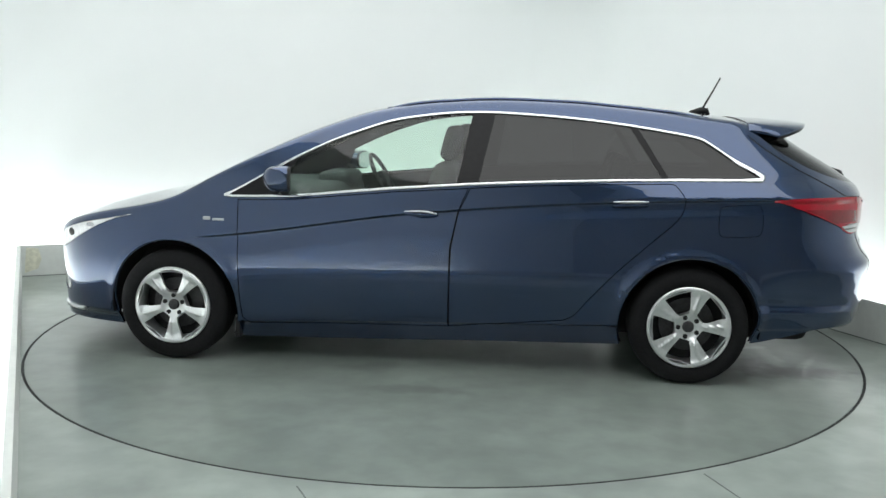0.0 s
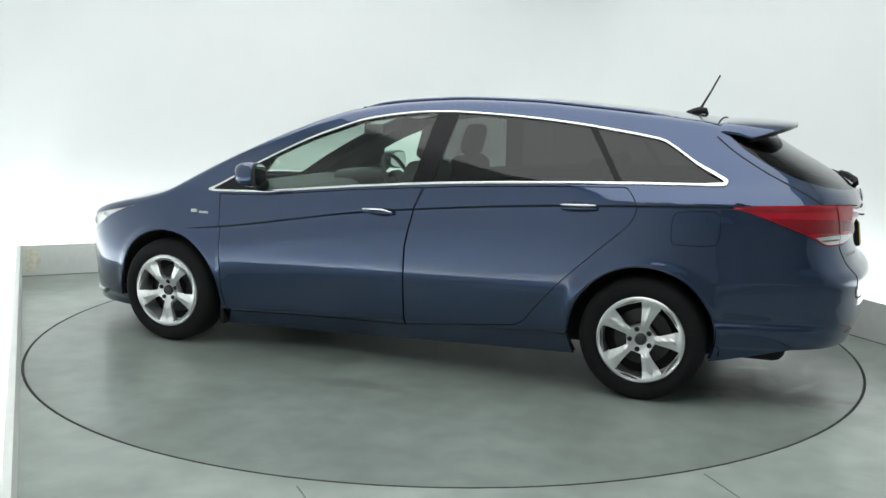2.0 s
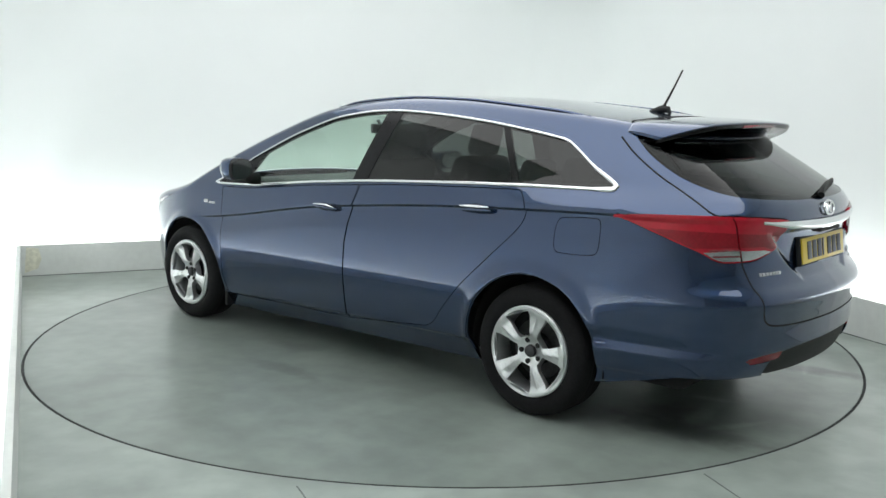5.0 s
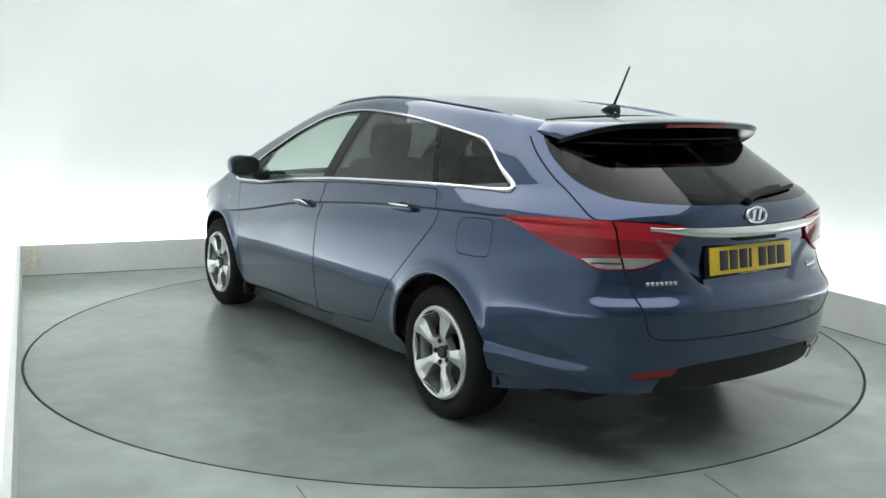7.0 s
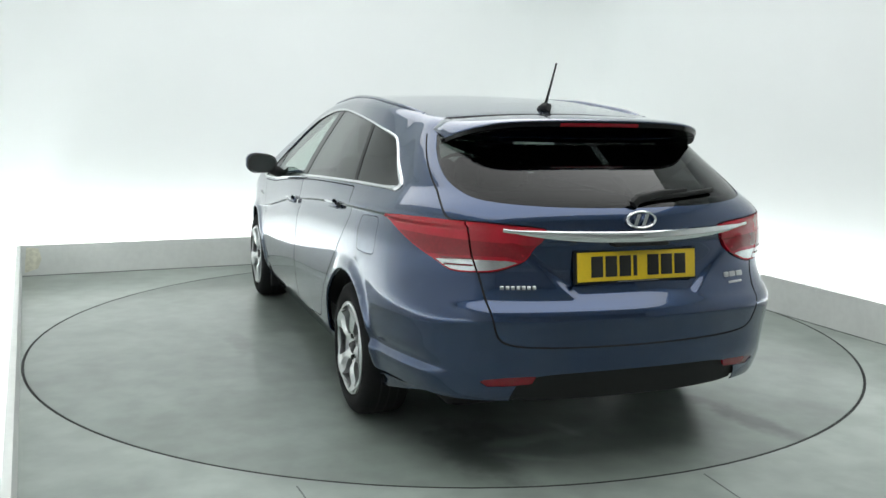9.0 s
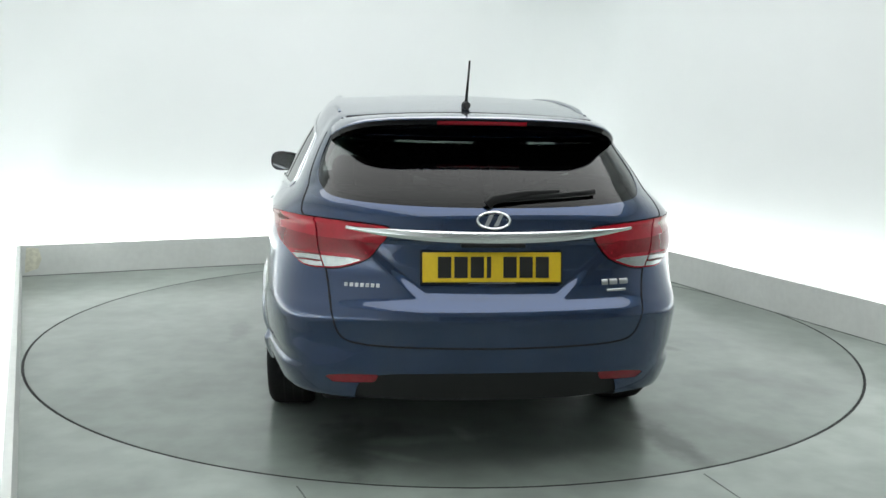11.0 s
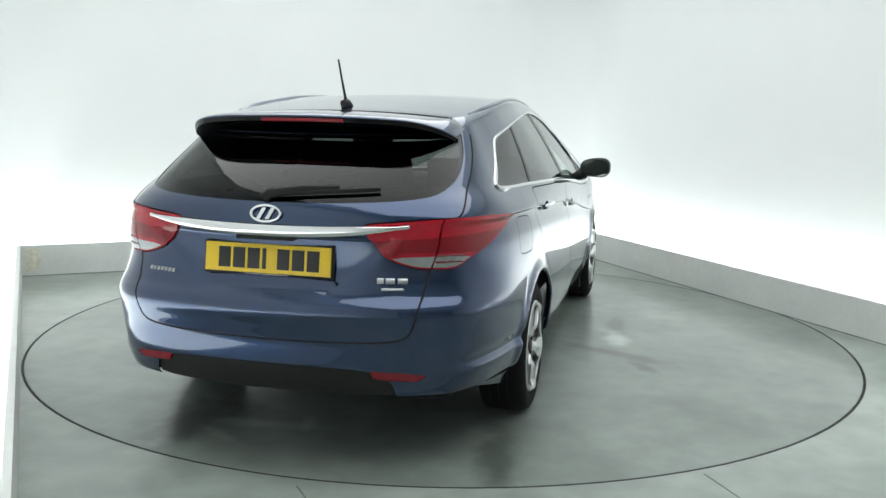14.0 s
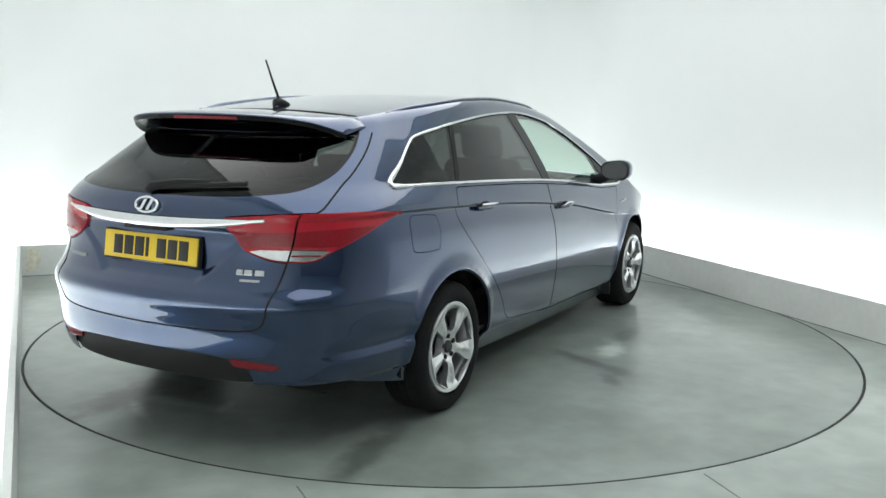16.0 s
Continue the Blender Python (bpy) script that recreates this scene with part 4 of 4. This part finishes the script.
def build_tailgate():
    tg = panel("tailgate", TAILGATE, [REAR_GLASS, shrink(LAMP, -0.003)], M_PAINT, car_root, "dark blue tailgate", sides=(1, -1), step=0.010, fine=0.010)
    glass = panel("rear_window", REAR_GLASS, [], G_REAR, tg, "dark tinted rear window", sides=(1, -1), lift=-0.003, rim=0)
    rim_band = shrink(REAR_GLASS, 0.022)
    panel("window_border", REAR_GLASS, [[q for q in rim_band if q[0] < S_END - 0.012] + [(S_END + 0.1, 1.056), (S_END + 0.1, 1.27)]], M_GLOSSBLACK, tg, "black printed border of the rear window", sides=(1, -1), lift=-0.006, rim=0, fine=0.01)
    # seam round the tailgate
    for side in (1, -1):
        bm = bmesh.new()
        surface_tube(bm, dense(TG_LINE, 0.02), 0.0045, side, -0.0005, 0.5)
        part("tailgate_seam", bm, M_INNER, car_root, "dark gap round the tailgate")
    # chrome bar
    bm = bmesh.new()
    ys = np.linspace(-0.545, 0.54, 70)
    pts = []
    for y in ys:
        z = 0.930 + 0.027 * (abs(y) / 0.54) ** 2.2
        s = s_at_y(y, z)
        q = skin(np.array(s), np.array(z), 1 if y >= 0 else -1, np.array(0.014))
        pts.append((q[0], y, z))
    rad = [0.022 * max(0.3, 1 - (abs(y) / 0.56) ** 3) for y in ys]
    tube(bm, pts, rad, 10, 0.55, up=(0, 0, 1))
    part("chrome_bar", bm, M_CHROME, tg, "wide chrome bar over the number plate")
    # plate
    pm = Matrix.Translation((-2.356, 0, 0.816)) @ Euler((0, radians(7.5), 0)).to_matrix().to_4x4()
    bm = bmesh.new()
    box(bm, (0.0, -0.268, -0.064), (0.02, 0.268, 0.061), pm, 0.004)
    part("plate_holder", bm, M_BLACK, tg, "black plate holder")
    bm = bmesh.new()
    box(bm, (-0.006, -0.26, -0.0555), (0.001, 0.26, 0.0555), pm, 0.002)
    plate = part("number_plate", bm, M_PLATE, tg, "yellow number plate with dark bars")
    x = 0.203
    for k, wd in enumerate((0.05, 0.05, 0.05, 0.016, None, 0.05, 0.05, 0.05)):
        if wd is None:
            x -= 0.035
            continue
        bm = bmesh.new()
        box(bm, (-0.0085, x - wd, -0.0395), (-0.005, x, 0.0395), pm, 0.001)
        part("plate_bar", bm, M_INK, plate, "dark bar in place of a character")
        x -= wd + 0.011
    bm = bmesh.new()
    box(bm, (-0.0085, -0.09, -0.0605), (-0.003, 0.09, -0.0575), pm)
    part("plate_line", bm, M_CLEAR, tg, "pale line of small print")
    bm = bmesh.new()
    box(bm, (-2.385, -0.12, 0.893), (-2.34, 0.12, 0.908), None, 0.005)
    part("tailgate_handle", bm, M_BLACK, tg, "black release handle under the chrome bar")
    # maker's emblem: a plain oval with a slanted bar
    lz = 0.991
    lx = float(skin(np.array(S_END), np.array(lz))[0])
    em = Matrix.Translation((lx - 0.002, 0, lz)) @ Matrix(((0, 0, -1, 0), (-1, 0, 0, 0), (0, 1, 0, 0), (0, 0, 0, 1)))
    bm = bmesh.new()
    loops = []
    for k in range(40):
        t = 2 * math.pi * k / 40
        c, s = math.cos(t), math.sin(t)
        loops.append([bm.verts.new((0.060 * c + 0.006 * c * math.cos(a), 0.031 * s + 0.006 * s * math.cos(a), 0.006 + 0.005 * math.sin(a))) for a in np.linspace(0, 2 * math.pi, 8, endpoint=False)])
    for k in range(40):
        a, b = loops[k], loops[(k + 1) % 40]
        for i in range(8):
            bm.faces.new((a[i], b[i], b[(i + 1) % 8], a[(i + 1) % 8]))
    for x0 in (-0.029, 0.007):
        prism(bm, [(x0 - 0.008, -0.022), (x0 + 0.008, -0.022), (x0 + 0.030, 0.022), (x0 + 0.014, 0.022)], 0.008)
    bmesh.ops.transform(bm, matrix=em @ Matrix.Rotation(radians(-14), 4, "X"), verts=bm.verts)
    bmesh.ops.recalc_face_normals(bm, faces=bm.faces)
    part("emblem", bm, M_CHROME, tg, "chrome oval emblem")
    # badges as plain bars
    for ya, yb, z, r in (*((0.545 - 0.0195 * k, 0.532 - 0.0195 * k, 0.742, 0.0075) for k in range(7)), (-0.43, -0.455, 0.752, 0.011), (-0.462, -0.495, 0.752, 0.011), (-0.505, -0.54, 0.752, 0.011), (-0.45, -0.53, 0.722, 0.005)):
        bm = bmesh.new()
        side = 1 if ya > 0 else -1
        line = [(s_at_y(y, z), z) for y in np.linspace(ya, yb, 8)]
        surface_tube(bm, line, r, side, 0.002, 0.25)
        part("badge", bm, M_BADGE, tg, "silver badge bar")
    # wiper
    bm = bmesh.new()

    def on_glass(y, z, lift):
        s = s_at_y(y, z)
        return tuple(skin(np.array(s), np.array(z), 1 if y >= 0 else -1, np.array(lift)))
    tube(bm, [on_glass(0.02, 1.040, 0.008), on_glass(0.0, 1.050, 0.02), on_glass(-0.12, 1.068, 0.022), on_glass(-0.26, 1.078, 0.018)], [0.022, 0.02, 0.014, 0.009], 8, 0.7)
    arm = part("wiper", bm, M_BLACK, tg, "black rear wiper arm")
    bm = bmesh.new()
    tube(bm, [on_glass(y, 1.055 + 0.026 * t, 0.010) for t, y in zip(np.linspace(0, 1, 12), np.linspace(0.0, -0.41, 12))], 0.010, 8, 0.8)
    part("wiper_blade", bm, M_BLACK, arm, "black wiper blade")

    # roof spoiler
    ys = np.linspace(-0.60, 0.60, 61)
    bm_t, bm_u = bmesh.new(), bmesh.new()
    rt, ru = [], []
    for y in ys:
        a = abs(y) / 0.60
        tx = -2.040 + 0.05 * a ** 2 + 0.16 * a ** 8
        tz = 1.364 - 0.020 * a ** 2 - 0.055 * a ** 8
        rx = -1.68
        rz = roof_z(rx, y)
        top = [(rx, y, rz - 0.004), (rx - 0.012, y, rz + 0.0015), (rx * 0.6 + tx * 0.4, y, 0.6 * rz + 0.4 * tz + 0.007), (rx * 0.25 + tx * 0.75, y, 0.25 * rz + 0.75 * tz + 0.005), (tx + 0.010, y, tz), (tx, y, tz - 0.004), (tx + 0.001, y, tz - 0.009)]
        rt.append([bm_t.verts.new(q) for q in top])
        und = [(tx + 0.001, y, tz - 0.009), (tx + 0.010, y, tz - 0.028), (tx + 0.08, y, tz - 0.044), (-1.86 + 0.06 * a ** 4, y, 1.311 - 0.04 * a ** 5), (-1.76, y, 1.31 - 0.04 * a ** 4)]
        ru.append([bm_u.verts.new(q) for q in und])
    for rows, b in ((rt, bm_t), (ru, bm_u)):
        for p, q in zip(rows, rows[1:]):
            for i in range(len(p) - 1):
                b.faces.new((p[i], q[i], q[i + 1], p[i + 1]))
    for rows, b in ((rt, bm_t),):
        b.faces.new(rows[0])
        b.faces.new(rows[-1][::-1])
    for b in (bm_t, bm_u):
        bmesh.ops.recalc_face_normals(b, faces=b.faces)
    sp = part("spoiler", bm_t, M_PAINT, tg, "dark blue roof spoiler")
    part("spoiler_underside", bm_u, M_GLOSSBLACK, sp, "black underside of the spoiler")
    bm = bmesh.new()
    tube(bm, [(-2.028 + 0.05 * (y / 0.6) ** 2, y, 1.345 - 0.02 * (y / 0.6) ** 2) for y in np.linspace(-0.18, 0.18, 15)], 0.012, 8, 0.7)
    part("brake_lamp", bm, M_MIDRED, sp, "high red brake lamp")
    # cross seam on the roof in front of the spoiler
    bm = bmesh.new()
    tube(bm, [(-1.665, y, roof_z(-1.665, y)) for y in np.linspace(-0.54, 0.54, 25)], 0.003, 6)
    part("roof_seam", bm, M_INNER, car_root, "dark gap between roof and tailgate")
    # antenna
    bm = bmesh.new()
    tube(bm, [(-1.44, 0, 1.392), (-1.47, 0, 1.402), (-1.52, 0, 1.414), (-1.555, 0, 1.412), (-1.57, 0, 1.392)], [0.006, 0.014, 0.02, 0.018, 0.006], 10, 1.0, up=(0, 1, 0))
    ant = part("antenna", bm, M_BLACK, car_root, "black roof antenna")
    bm = bmesh.new()
    tube(bm, [(-1.525, 0, 1.41), (-1.54, 0, 1.445), (-1.58, 0, 1.52), (-1.622, 0, 1.605)], [0.011, 0.0065, 0.005, 0.004], 8, 1.0, up=(0, 1, 0))
    part("antenna_rod", bm, M_BLACK, ant, "thin black rod")
    # roof rails: a slim bar on two feet
    for side in (1, -1):
        pts = []
        for k in np.linspace(0, 1, 60):
            x = 0.26 - 1.74 * k
            s = s_at_x(x, float(z_top_x(x)) - R_EDGE)
            y = float(skin(np.array(s), z_top(np.array(s)) - R_EDGE)[1]) - 0.058
            rise = float(sstep(k / 0.09) * sstep((1 - k) / 0.12))
            pts.append((x, side * y, float(z_top_x(x)) - 0.009 + 0.009 * rise))
        bm = bmesh.new()
        tube(bm, pts, [0.005 + 0.004 * float(sstep(k / 0.05) * sstep((1 - k) / 0.05)) for k in np.linspace(0, 1, 60)], 10, 1.25)
        rail = part("roof_rail", bm, M_PAINT, car_root, "slim flush roof rail in body colour")
        for k in (2, 57):
            x, y, z = pts[k]
            bm = bmesh.new()
            box(bm, (x - 0.05, y - 0.010, z - 0.022), (x + 0.05, y + 0.010, z + 0.002), None, 0.007)
            part("rail_foot", bm, M_PAINT, rail)
    return tg


def build_mirror(side):
    """Door mirror: a rounded shell with a flat glass facing back."""
    bm = bmesh.new()
    bmesh.ops.create_uvsphere(bm, u_segments=32, v_segments=20, radius=1.0)
    for v in bm.verts:
        x, y, z = v.co
        f = [math.copysign(abs(c) ** 0.75, c) for c in (x, y, z)]
        x = f[0] * 0.10 if f[0] > 0 else max(f[0], -0.35) * 0.10
        y, z = f[1] * 0.105, f[2] * 0.066 * (1 + 0.12 * f[1])
        v.co = (0.74 + x - 0.35 * 0.06 * f[1], side * (0.945 + y), 1.022 + z + 0.004 * f[1])
    if side < 0:
        bmesh.ops.reverse_faces(bm, faces=bm.faces)
    mir = part("door_mirror", bm, M_PAINT, car_root, "blue door mirror shell")
    bm = bmesh.new()
    ring = []
    n = 36
    for k, (sc, dx) in enumerate(((1.0, 0.0), (1.0, -0.012), (0.9, -0.016))):
        ring.append([])
        for i in range(n):
            t = 2 * math.pi * i / n
            c, s = (math.copysign(abs(q) ** 0.75, q) for q in (math.cos(t), math.sin(t)))
            ring[-1].append(bm.verts.new((0.708 - 0.021 * c + dx, side * (0.945 + 0.1 * sc * c), 1.022 + 0.063 * sc * s * (1 + 0.12 * c))))
    for a, b in zip(ring, ring[1:]):
        for i in range(n):
            bm.faces.new((a[i], a[(i + 1) % n], b[(i + 1) % n], b[i]))
    bm.faces.new(ring[0])
    bmesh.ops.recalc_face_normals(bm, faces=bm.faces)
    part("mirror_rim", bm, M_BLACK, mir, "black mirror rim")
    bm = bmesh.new()
    vs = [bm.verts.new((0.693 - 0.021 * c, side * (0.945 + 0.09 * c), 1.022 + 0.0565 * s * (1 + 0.12 * c))) for c, s in
          ((math.copysign(abs(math.cos(2 * math.pi * i / n)) ** 0.75, math.cos(2 * math.pi * i / n)), math.copysign(abs(math.sin(2 * math.pi * i / n)) ** 0.75, math.sin(2 * math.pi * i / n))) for i in range(n))]
    f = bm.faces.new(vs)
    f.normal_update()
    if f.normal.x > 0:
        f.normal_flip()
    part("mirror_glass", bm, M_MIRROR, mir, "mirror glass")
    bm = bmesh.new()
    tube(bm, [(0.78, side * 0.77, 0.955), (0.77, side * 0.83, 0.962), (0.755, side * 0.88, 0.978)], [0.04, 0.035, 0.03], 10, 0.8)
    part("mirror_arm", bm, M_BLACK, mir, "black mirror arm")


def wheel_mesh():
    """The meshes of one wheel, facing +y, its hub at the origin."""
    R = 0.203
    n = 100
    keep = [(R * math.cos(2 * math.pi * i / n), R * math.sin(2 * math.pi * i / n)) for i in range(n)]
    holes = []
    for k in range(5):
        mid = math.radians(36 + 72 * k)
        left, right = [], []
        for r in np.linspace(0.072, 0.192, 9):
            w = 0.020 + 0.030 * ((r - 0.072) / 0.12) ** 1.3
            h = radians(36) - math.asin(w / r)
            left.append((r * math.cos(mid + h), r * math.sin(mid + h)))
            right.append((r * math.cos(mid - h), r * math.sin(mid - h)))
        h = radians(36) - math.asin(0.050 / 0.192)
        arc = [(0.1955 * math.cos(mid - h * t), 0.1955 * math.sin(mid - h * t)) for t in np.linspace(0.85, -0.85, 9)][::-1]
        holes.append(left + arc[::-1] + right[::-1])
    co, tri = cut_sheet(keep, holes, 0.012, 0.008)

    def height(u, v):
        r = np.hypot(u, v)
        a = np.arctan2(v, u)
        spoke = np.cos(2.5 * a) ** 2
        return -0.006 - 0.020 * sstep((0.10 - r) / 0.07) + 0.006 * sstep((r - 0.17) / 0.03) + 0.014 * spoke * sstep((r - 0.05) / 0.05) - 0.008 * np.clip(np.abs(np.sin(2.5 * a)) * r / 0.03, 0, 1) ** 2 * sstep((r - 0.06) / 0.03) * sstep((0.19 - r) / 0.03)

    def lay(q):
        return np.stack([q[:, 0], height(q[:, 0], q[:, 1]), q[:, 1]], -1)
    e = 0.002
    pts = lay(co)
    du = lay(co + [e, 0]) - lay(co - [e, 0])
    dv = lay(co + [0, e]) - lay(co - [0, e])
    nor = np.cross(dv, du)
    nor /= np.linalg.norm(nor, axis=1, keepdims=True)
    return pts, nor, tri[:, ::-1]


def build_wheel(hx, side, phase, shared={}):
    if not shared:
        shared["face"] = wheel_mesh()
    bm = bmesh.new()
    to_y = Matrix.Rotation(radians(-90), 4, "X")
    lathe(bm, [(0.211, -0.012), (0.222, 0.000), (0.245, 0.006), (0.270, 0.005), (0.290, -0.006), (0.300, -0.020), (0.3055, -0.04), (0.3065, -0.11), (0.3055, -0.18), (0.297, -0.20), (0.25, -0.205), (0.21, -0.19), (0.205, -0.10), (0.212, -0.02), (0.215, -0.012)], 80, to_y)
    bmesh.ops.recalc_face_normals(bm, faces=bm.faces)
    hub = tagged(part("wheel", bm, M_RUBBER, car_root), "black tyre on a five-spoke silver alloy rim")
    for k, z in enumerate((-0.07, -0.11, -0.15)):
        bm = bmesh.new()
        lathe(bm, [(0.3068, z - 0.004), (0.3072, z - 0.004), (0.3072, z + 0.004), (0.3068, z + 0.004)], 64, to_y)
        part("tread_groove", bm, M_INNER, hub)
    pts, nor, tri = shared["face"]
    rim = build_sheet("rim", [(pts, nor, tri, 0.035)], M_ALLOY, hub, "silver five-spoke alloy rim")
    bm = bmesh.new()
    lathe(bm, [(0.199, -0.006), (0.203, 0.002), (0.208, 0.004), (0.213, 0.000), (0.2135, -0.012), (0.206, -0.02), (0.196, -0.05), (0.190, -0.17), (0.200, -0.185), (0.205, -0.19)], 80, to_y)
    bmesh.ops.recalc_face_normals(bm, faces=bm.faces)
    part("rim_lip", bm, M_ALLOY, rim, "silver rim lip")
    bm = bmesh.new()
    lathe(bm, [(0, -0.075), (0.07, -0.075), (0.075, -0.09), (0.14, -0.09), (0.142, -0.11), (0, -0.11)], 48, to_y)
    part("brake_disc", bm, M_BRAKE, rim, "dull steel brake disc")
    bm = bmesh.new()
    lathe(bm, [(0, -0.11), (0.19, -0.112), (0.19, -0.13), (0, -0.13)], 48, to_y)
    part("dust_shield", bm, M_INNER, rim)
    bm = bmesh.new()
    lathe(bm, [(0, -0.008), (0.022, -0.009), (0.027, -0.012), (0.031, -0.030)], 32, to_y)
    part("centre_cap", bm, M_BRAKE, rim, "dark centre cap")
    for k in range(5):
        a = radians(36 + 72 * k)
        bm = bmesh.new()
        lathe(bm, [(0, -0.013), (0.009, -0.013), (0.0125, -0.017), (0.0125, -0.04)], 12, Matrix.Translation((0.052 * math.cos(a), 0, 0.052 * math.sin(a))) @ to_y)
        part("wheel_nut", bm, M_BLACK, rim)
    turn = Matrix.Rotation(radians(180), 4, "Z") if side < 0 else Matrix.Identity(4)
    hub.matrix_basis = Matrix.Translation((hx, side * HUB_Y, HUB_Z)) @ turn @ Matrix.Rotation(radians(phase), 4, "Y")


def soft_block(bm, lo, hi, r, m=None):
    box(bm, lo, hi, m, r)


def build_cabin():
    def seat(x, y):
        bm = bmesh.new()
        soft_block(bm, (-0.25, -0.25, -0.10), (0.27, 0.25, 0.06), 0.05, pose(x, y, 0.52))
        soft_block(bm, (-0.07, -0.25, 0), (0.07, 0.25, 0.58), 0.06, pose(x - 0.24, y, 0.55, 0, -18, 0))
        st = part("seat", bm, M_SEAT, car_root, "dark cloth car seat")
        bm = bmesh.new()
        soft_block(bm, (-0.045, -0.13, 0.60), (0.045, 0.13, 0.80), 0.04, pose(x - 0.24, y, 0.53, 0, -15, 0))
        for dy in (-0.05, 0.05):
            tube(bm, [(x - 0.39, y + dy, 1.05), (x - 0.41, y + dy, 1.16)], 0.007, 6)
        part("headrest", bm, M_SEAT, st, "dark headrest")
    for y in (0.37, -0.37):
        seat(0.33, y)
    bm = bmesh.new()
    soft_block(bm, (-0.25, -0.62, -0.10), (0.25, 0.62, 0.05), 0.05, pose(-0.62, 0, 0.52))
    soft_block(bm, (-0.07, -0.62, 0), (0.07, 0.62, 0.52), 0.06, pose(-0.86, 0, 0.52, 0, -20, 0))
    bench = part("rear_bench", bm, M_SEAT, car_root, "dark cloth rear bench")
    for y in (0.38, 0.0, -0.38):
        bm = bmesh.new()
        soft_block(bm, (-0.04, -0.12, 0.50), (0.04, 0.12, 0.66), 0.035, pose(-0.86, y, 0.52, 0, -18, 0))
        part("headrest", bm, M_SEAT, bench, "dark rear headrest")
    bm = bmesh.new()
    soft_block(bm, (0.62, -0.72, 0.45), (1.22, 0.72, 0.93), 0.09)
    soft_block(bm, (0.62, -0.58, 0.86), (0.85, -0.18, 0.985), 0.05)
    part("dashboard", bm, M_TRIM, car_root, "dark grey dashboard")
    bm = bmesh.new()
    wm = pose(0.44, -0.37, 0.93, 0, -62, 0)
    n = 40
    loops = []
    for k in range(n):
        t = 2 * math.pi * k / n
        loops.append([bm.verts.new(wm @ Vector(((0.18 + 0.014 * math.cos(a)) * math.cos(t), (0.18 + 0.014 * math.cos(a)) * math.sin(t), 0.014 * math.sin(a)))) for a in np.linspace(0, 2 * math.pi, 8, endpoint=False)])
    for k in range(n):
        a, b = loops[k], loops[(k + 1) % n]
        for i in range(8):
            bm.faces.new((a[i], b[i], b[(i + 1) % 8], a[(i + 1) % 8]))
    soft_block(bm, (-0.07, -0.07, -0.03), (0.06, 0.07, 0.02), 0.02, wm)
    for a0 in (0, 90, 180):
        soft_block(bm, (0.04, -0.018, -0.012), (0.175, 0.018, 0.006), 0.005, wm @ pose(0, 0, 0, 0, 0, a0 + 90))
    part("steering_wheel", bm, M_BLACK, car_root, "black steering wheel")
    bm = bmesh.new()
    soft_block(bm, (-2.16, -0.60, 0.955), (-1.08, 0.60, 0.985), 0.012)
    part("load_cover", bm, M_SEAT, car_root, "dark roller load cover")
    bm = bmesh.new()
    soft_block(bm, (0.44, -0.12, 1.235), (0.465, 0.12, 1.295), 0.011)
    tube(bm, [(0.465, 0, 1.27), (0.52, 0, 1.315)], 0.01, 8)
    part("cabin_mirror", bm, M_BLACK, car_root, "interior mirror")
    bm = bmesh.new()
    soft_block(bm, (-2.05, -0.66, 0.20), (1.95, 0.66, 0.42), 0.06)
    part("underbody", bm, M_INNER, car_root, "dark underbody")
    # exhaust silencer
    bm = bmesh.new()
    soft_block(bm, (-2.15, 0.15, 0.24), (-1.80, 0.50, 0.34), 0.05)
    part("silencer", bm, M_BRAKE, car_root, "dull steel silencer")


M_MIRROR = mat("mirror_silver", (0.52, 0.54, 0.55), 0.02, metal=1.0)
build_body()
for sd in (1, -1):
    build_side(sd)
    build_mirror(sd)
build_tailgate()
for hx, sd, ph in ((HUB_X, 1, 90), (-HUB_X, 1, -105), (HUB_X, -1, 40), (-HUB_X, -1, 20)):
    build_wheel(hx, sd, ph)
build_cabin()

# ---- motion ----
CAR_OFFSET = Vector((0.0097, 0.0922, 0.0))


def motions():
    deck_rows, car_rows = [], []
    for k in range(17):
        turn = pose(0, 0, 0, 0, 0, 173.696 - 7.0177 * k)
        deck_rows.append((float(k), turn))
        car_rows.append((float(k), turn @ Matrix.Translation(CAR_OFFSET)))
    walk(turntable, deck_rows)
    walk(car_root, car_rows)


motions()
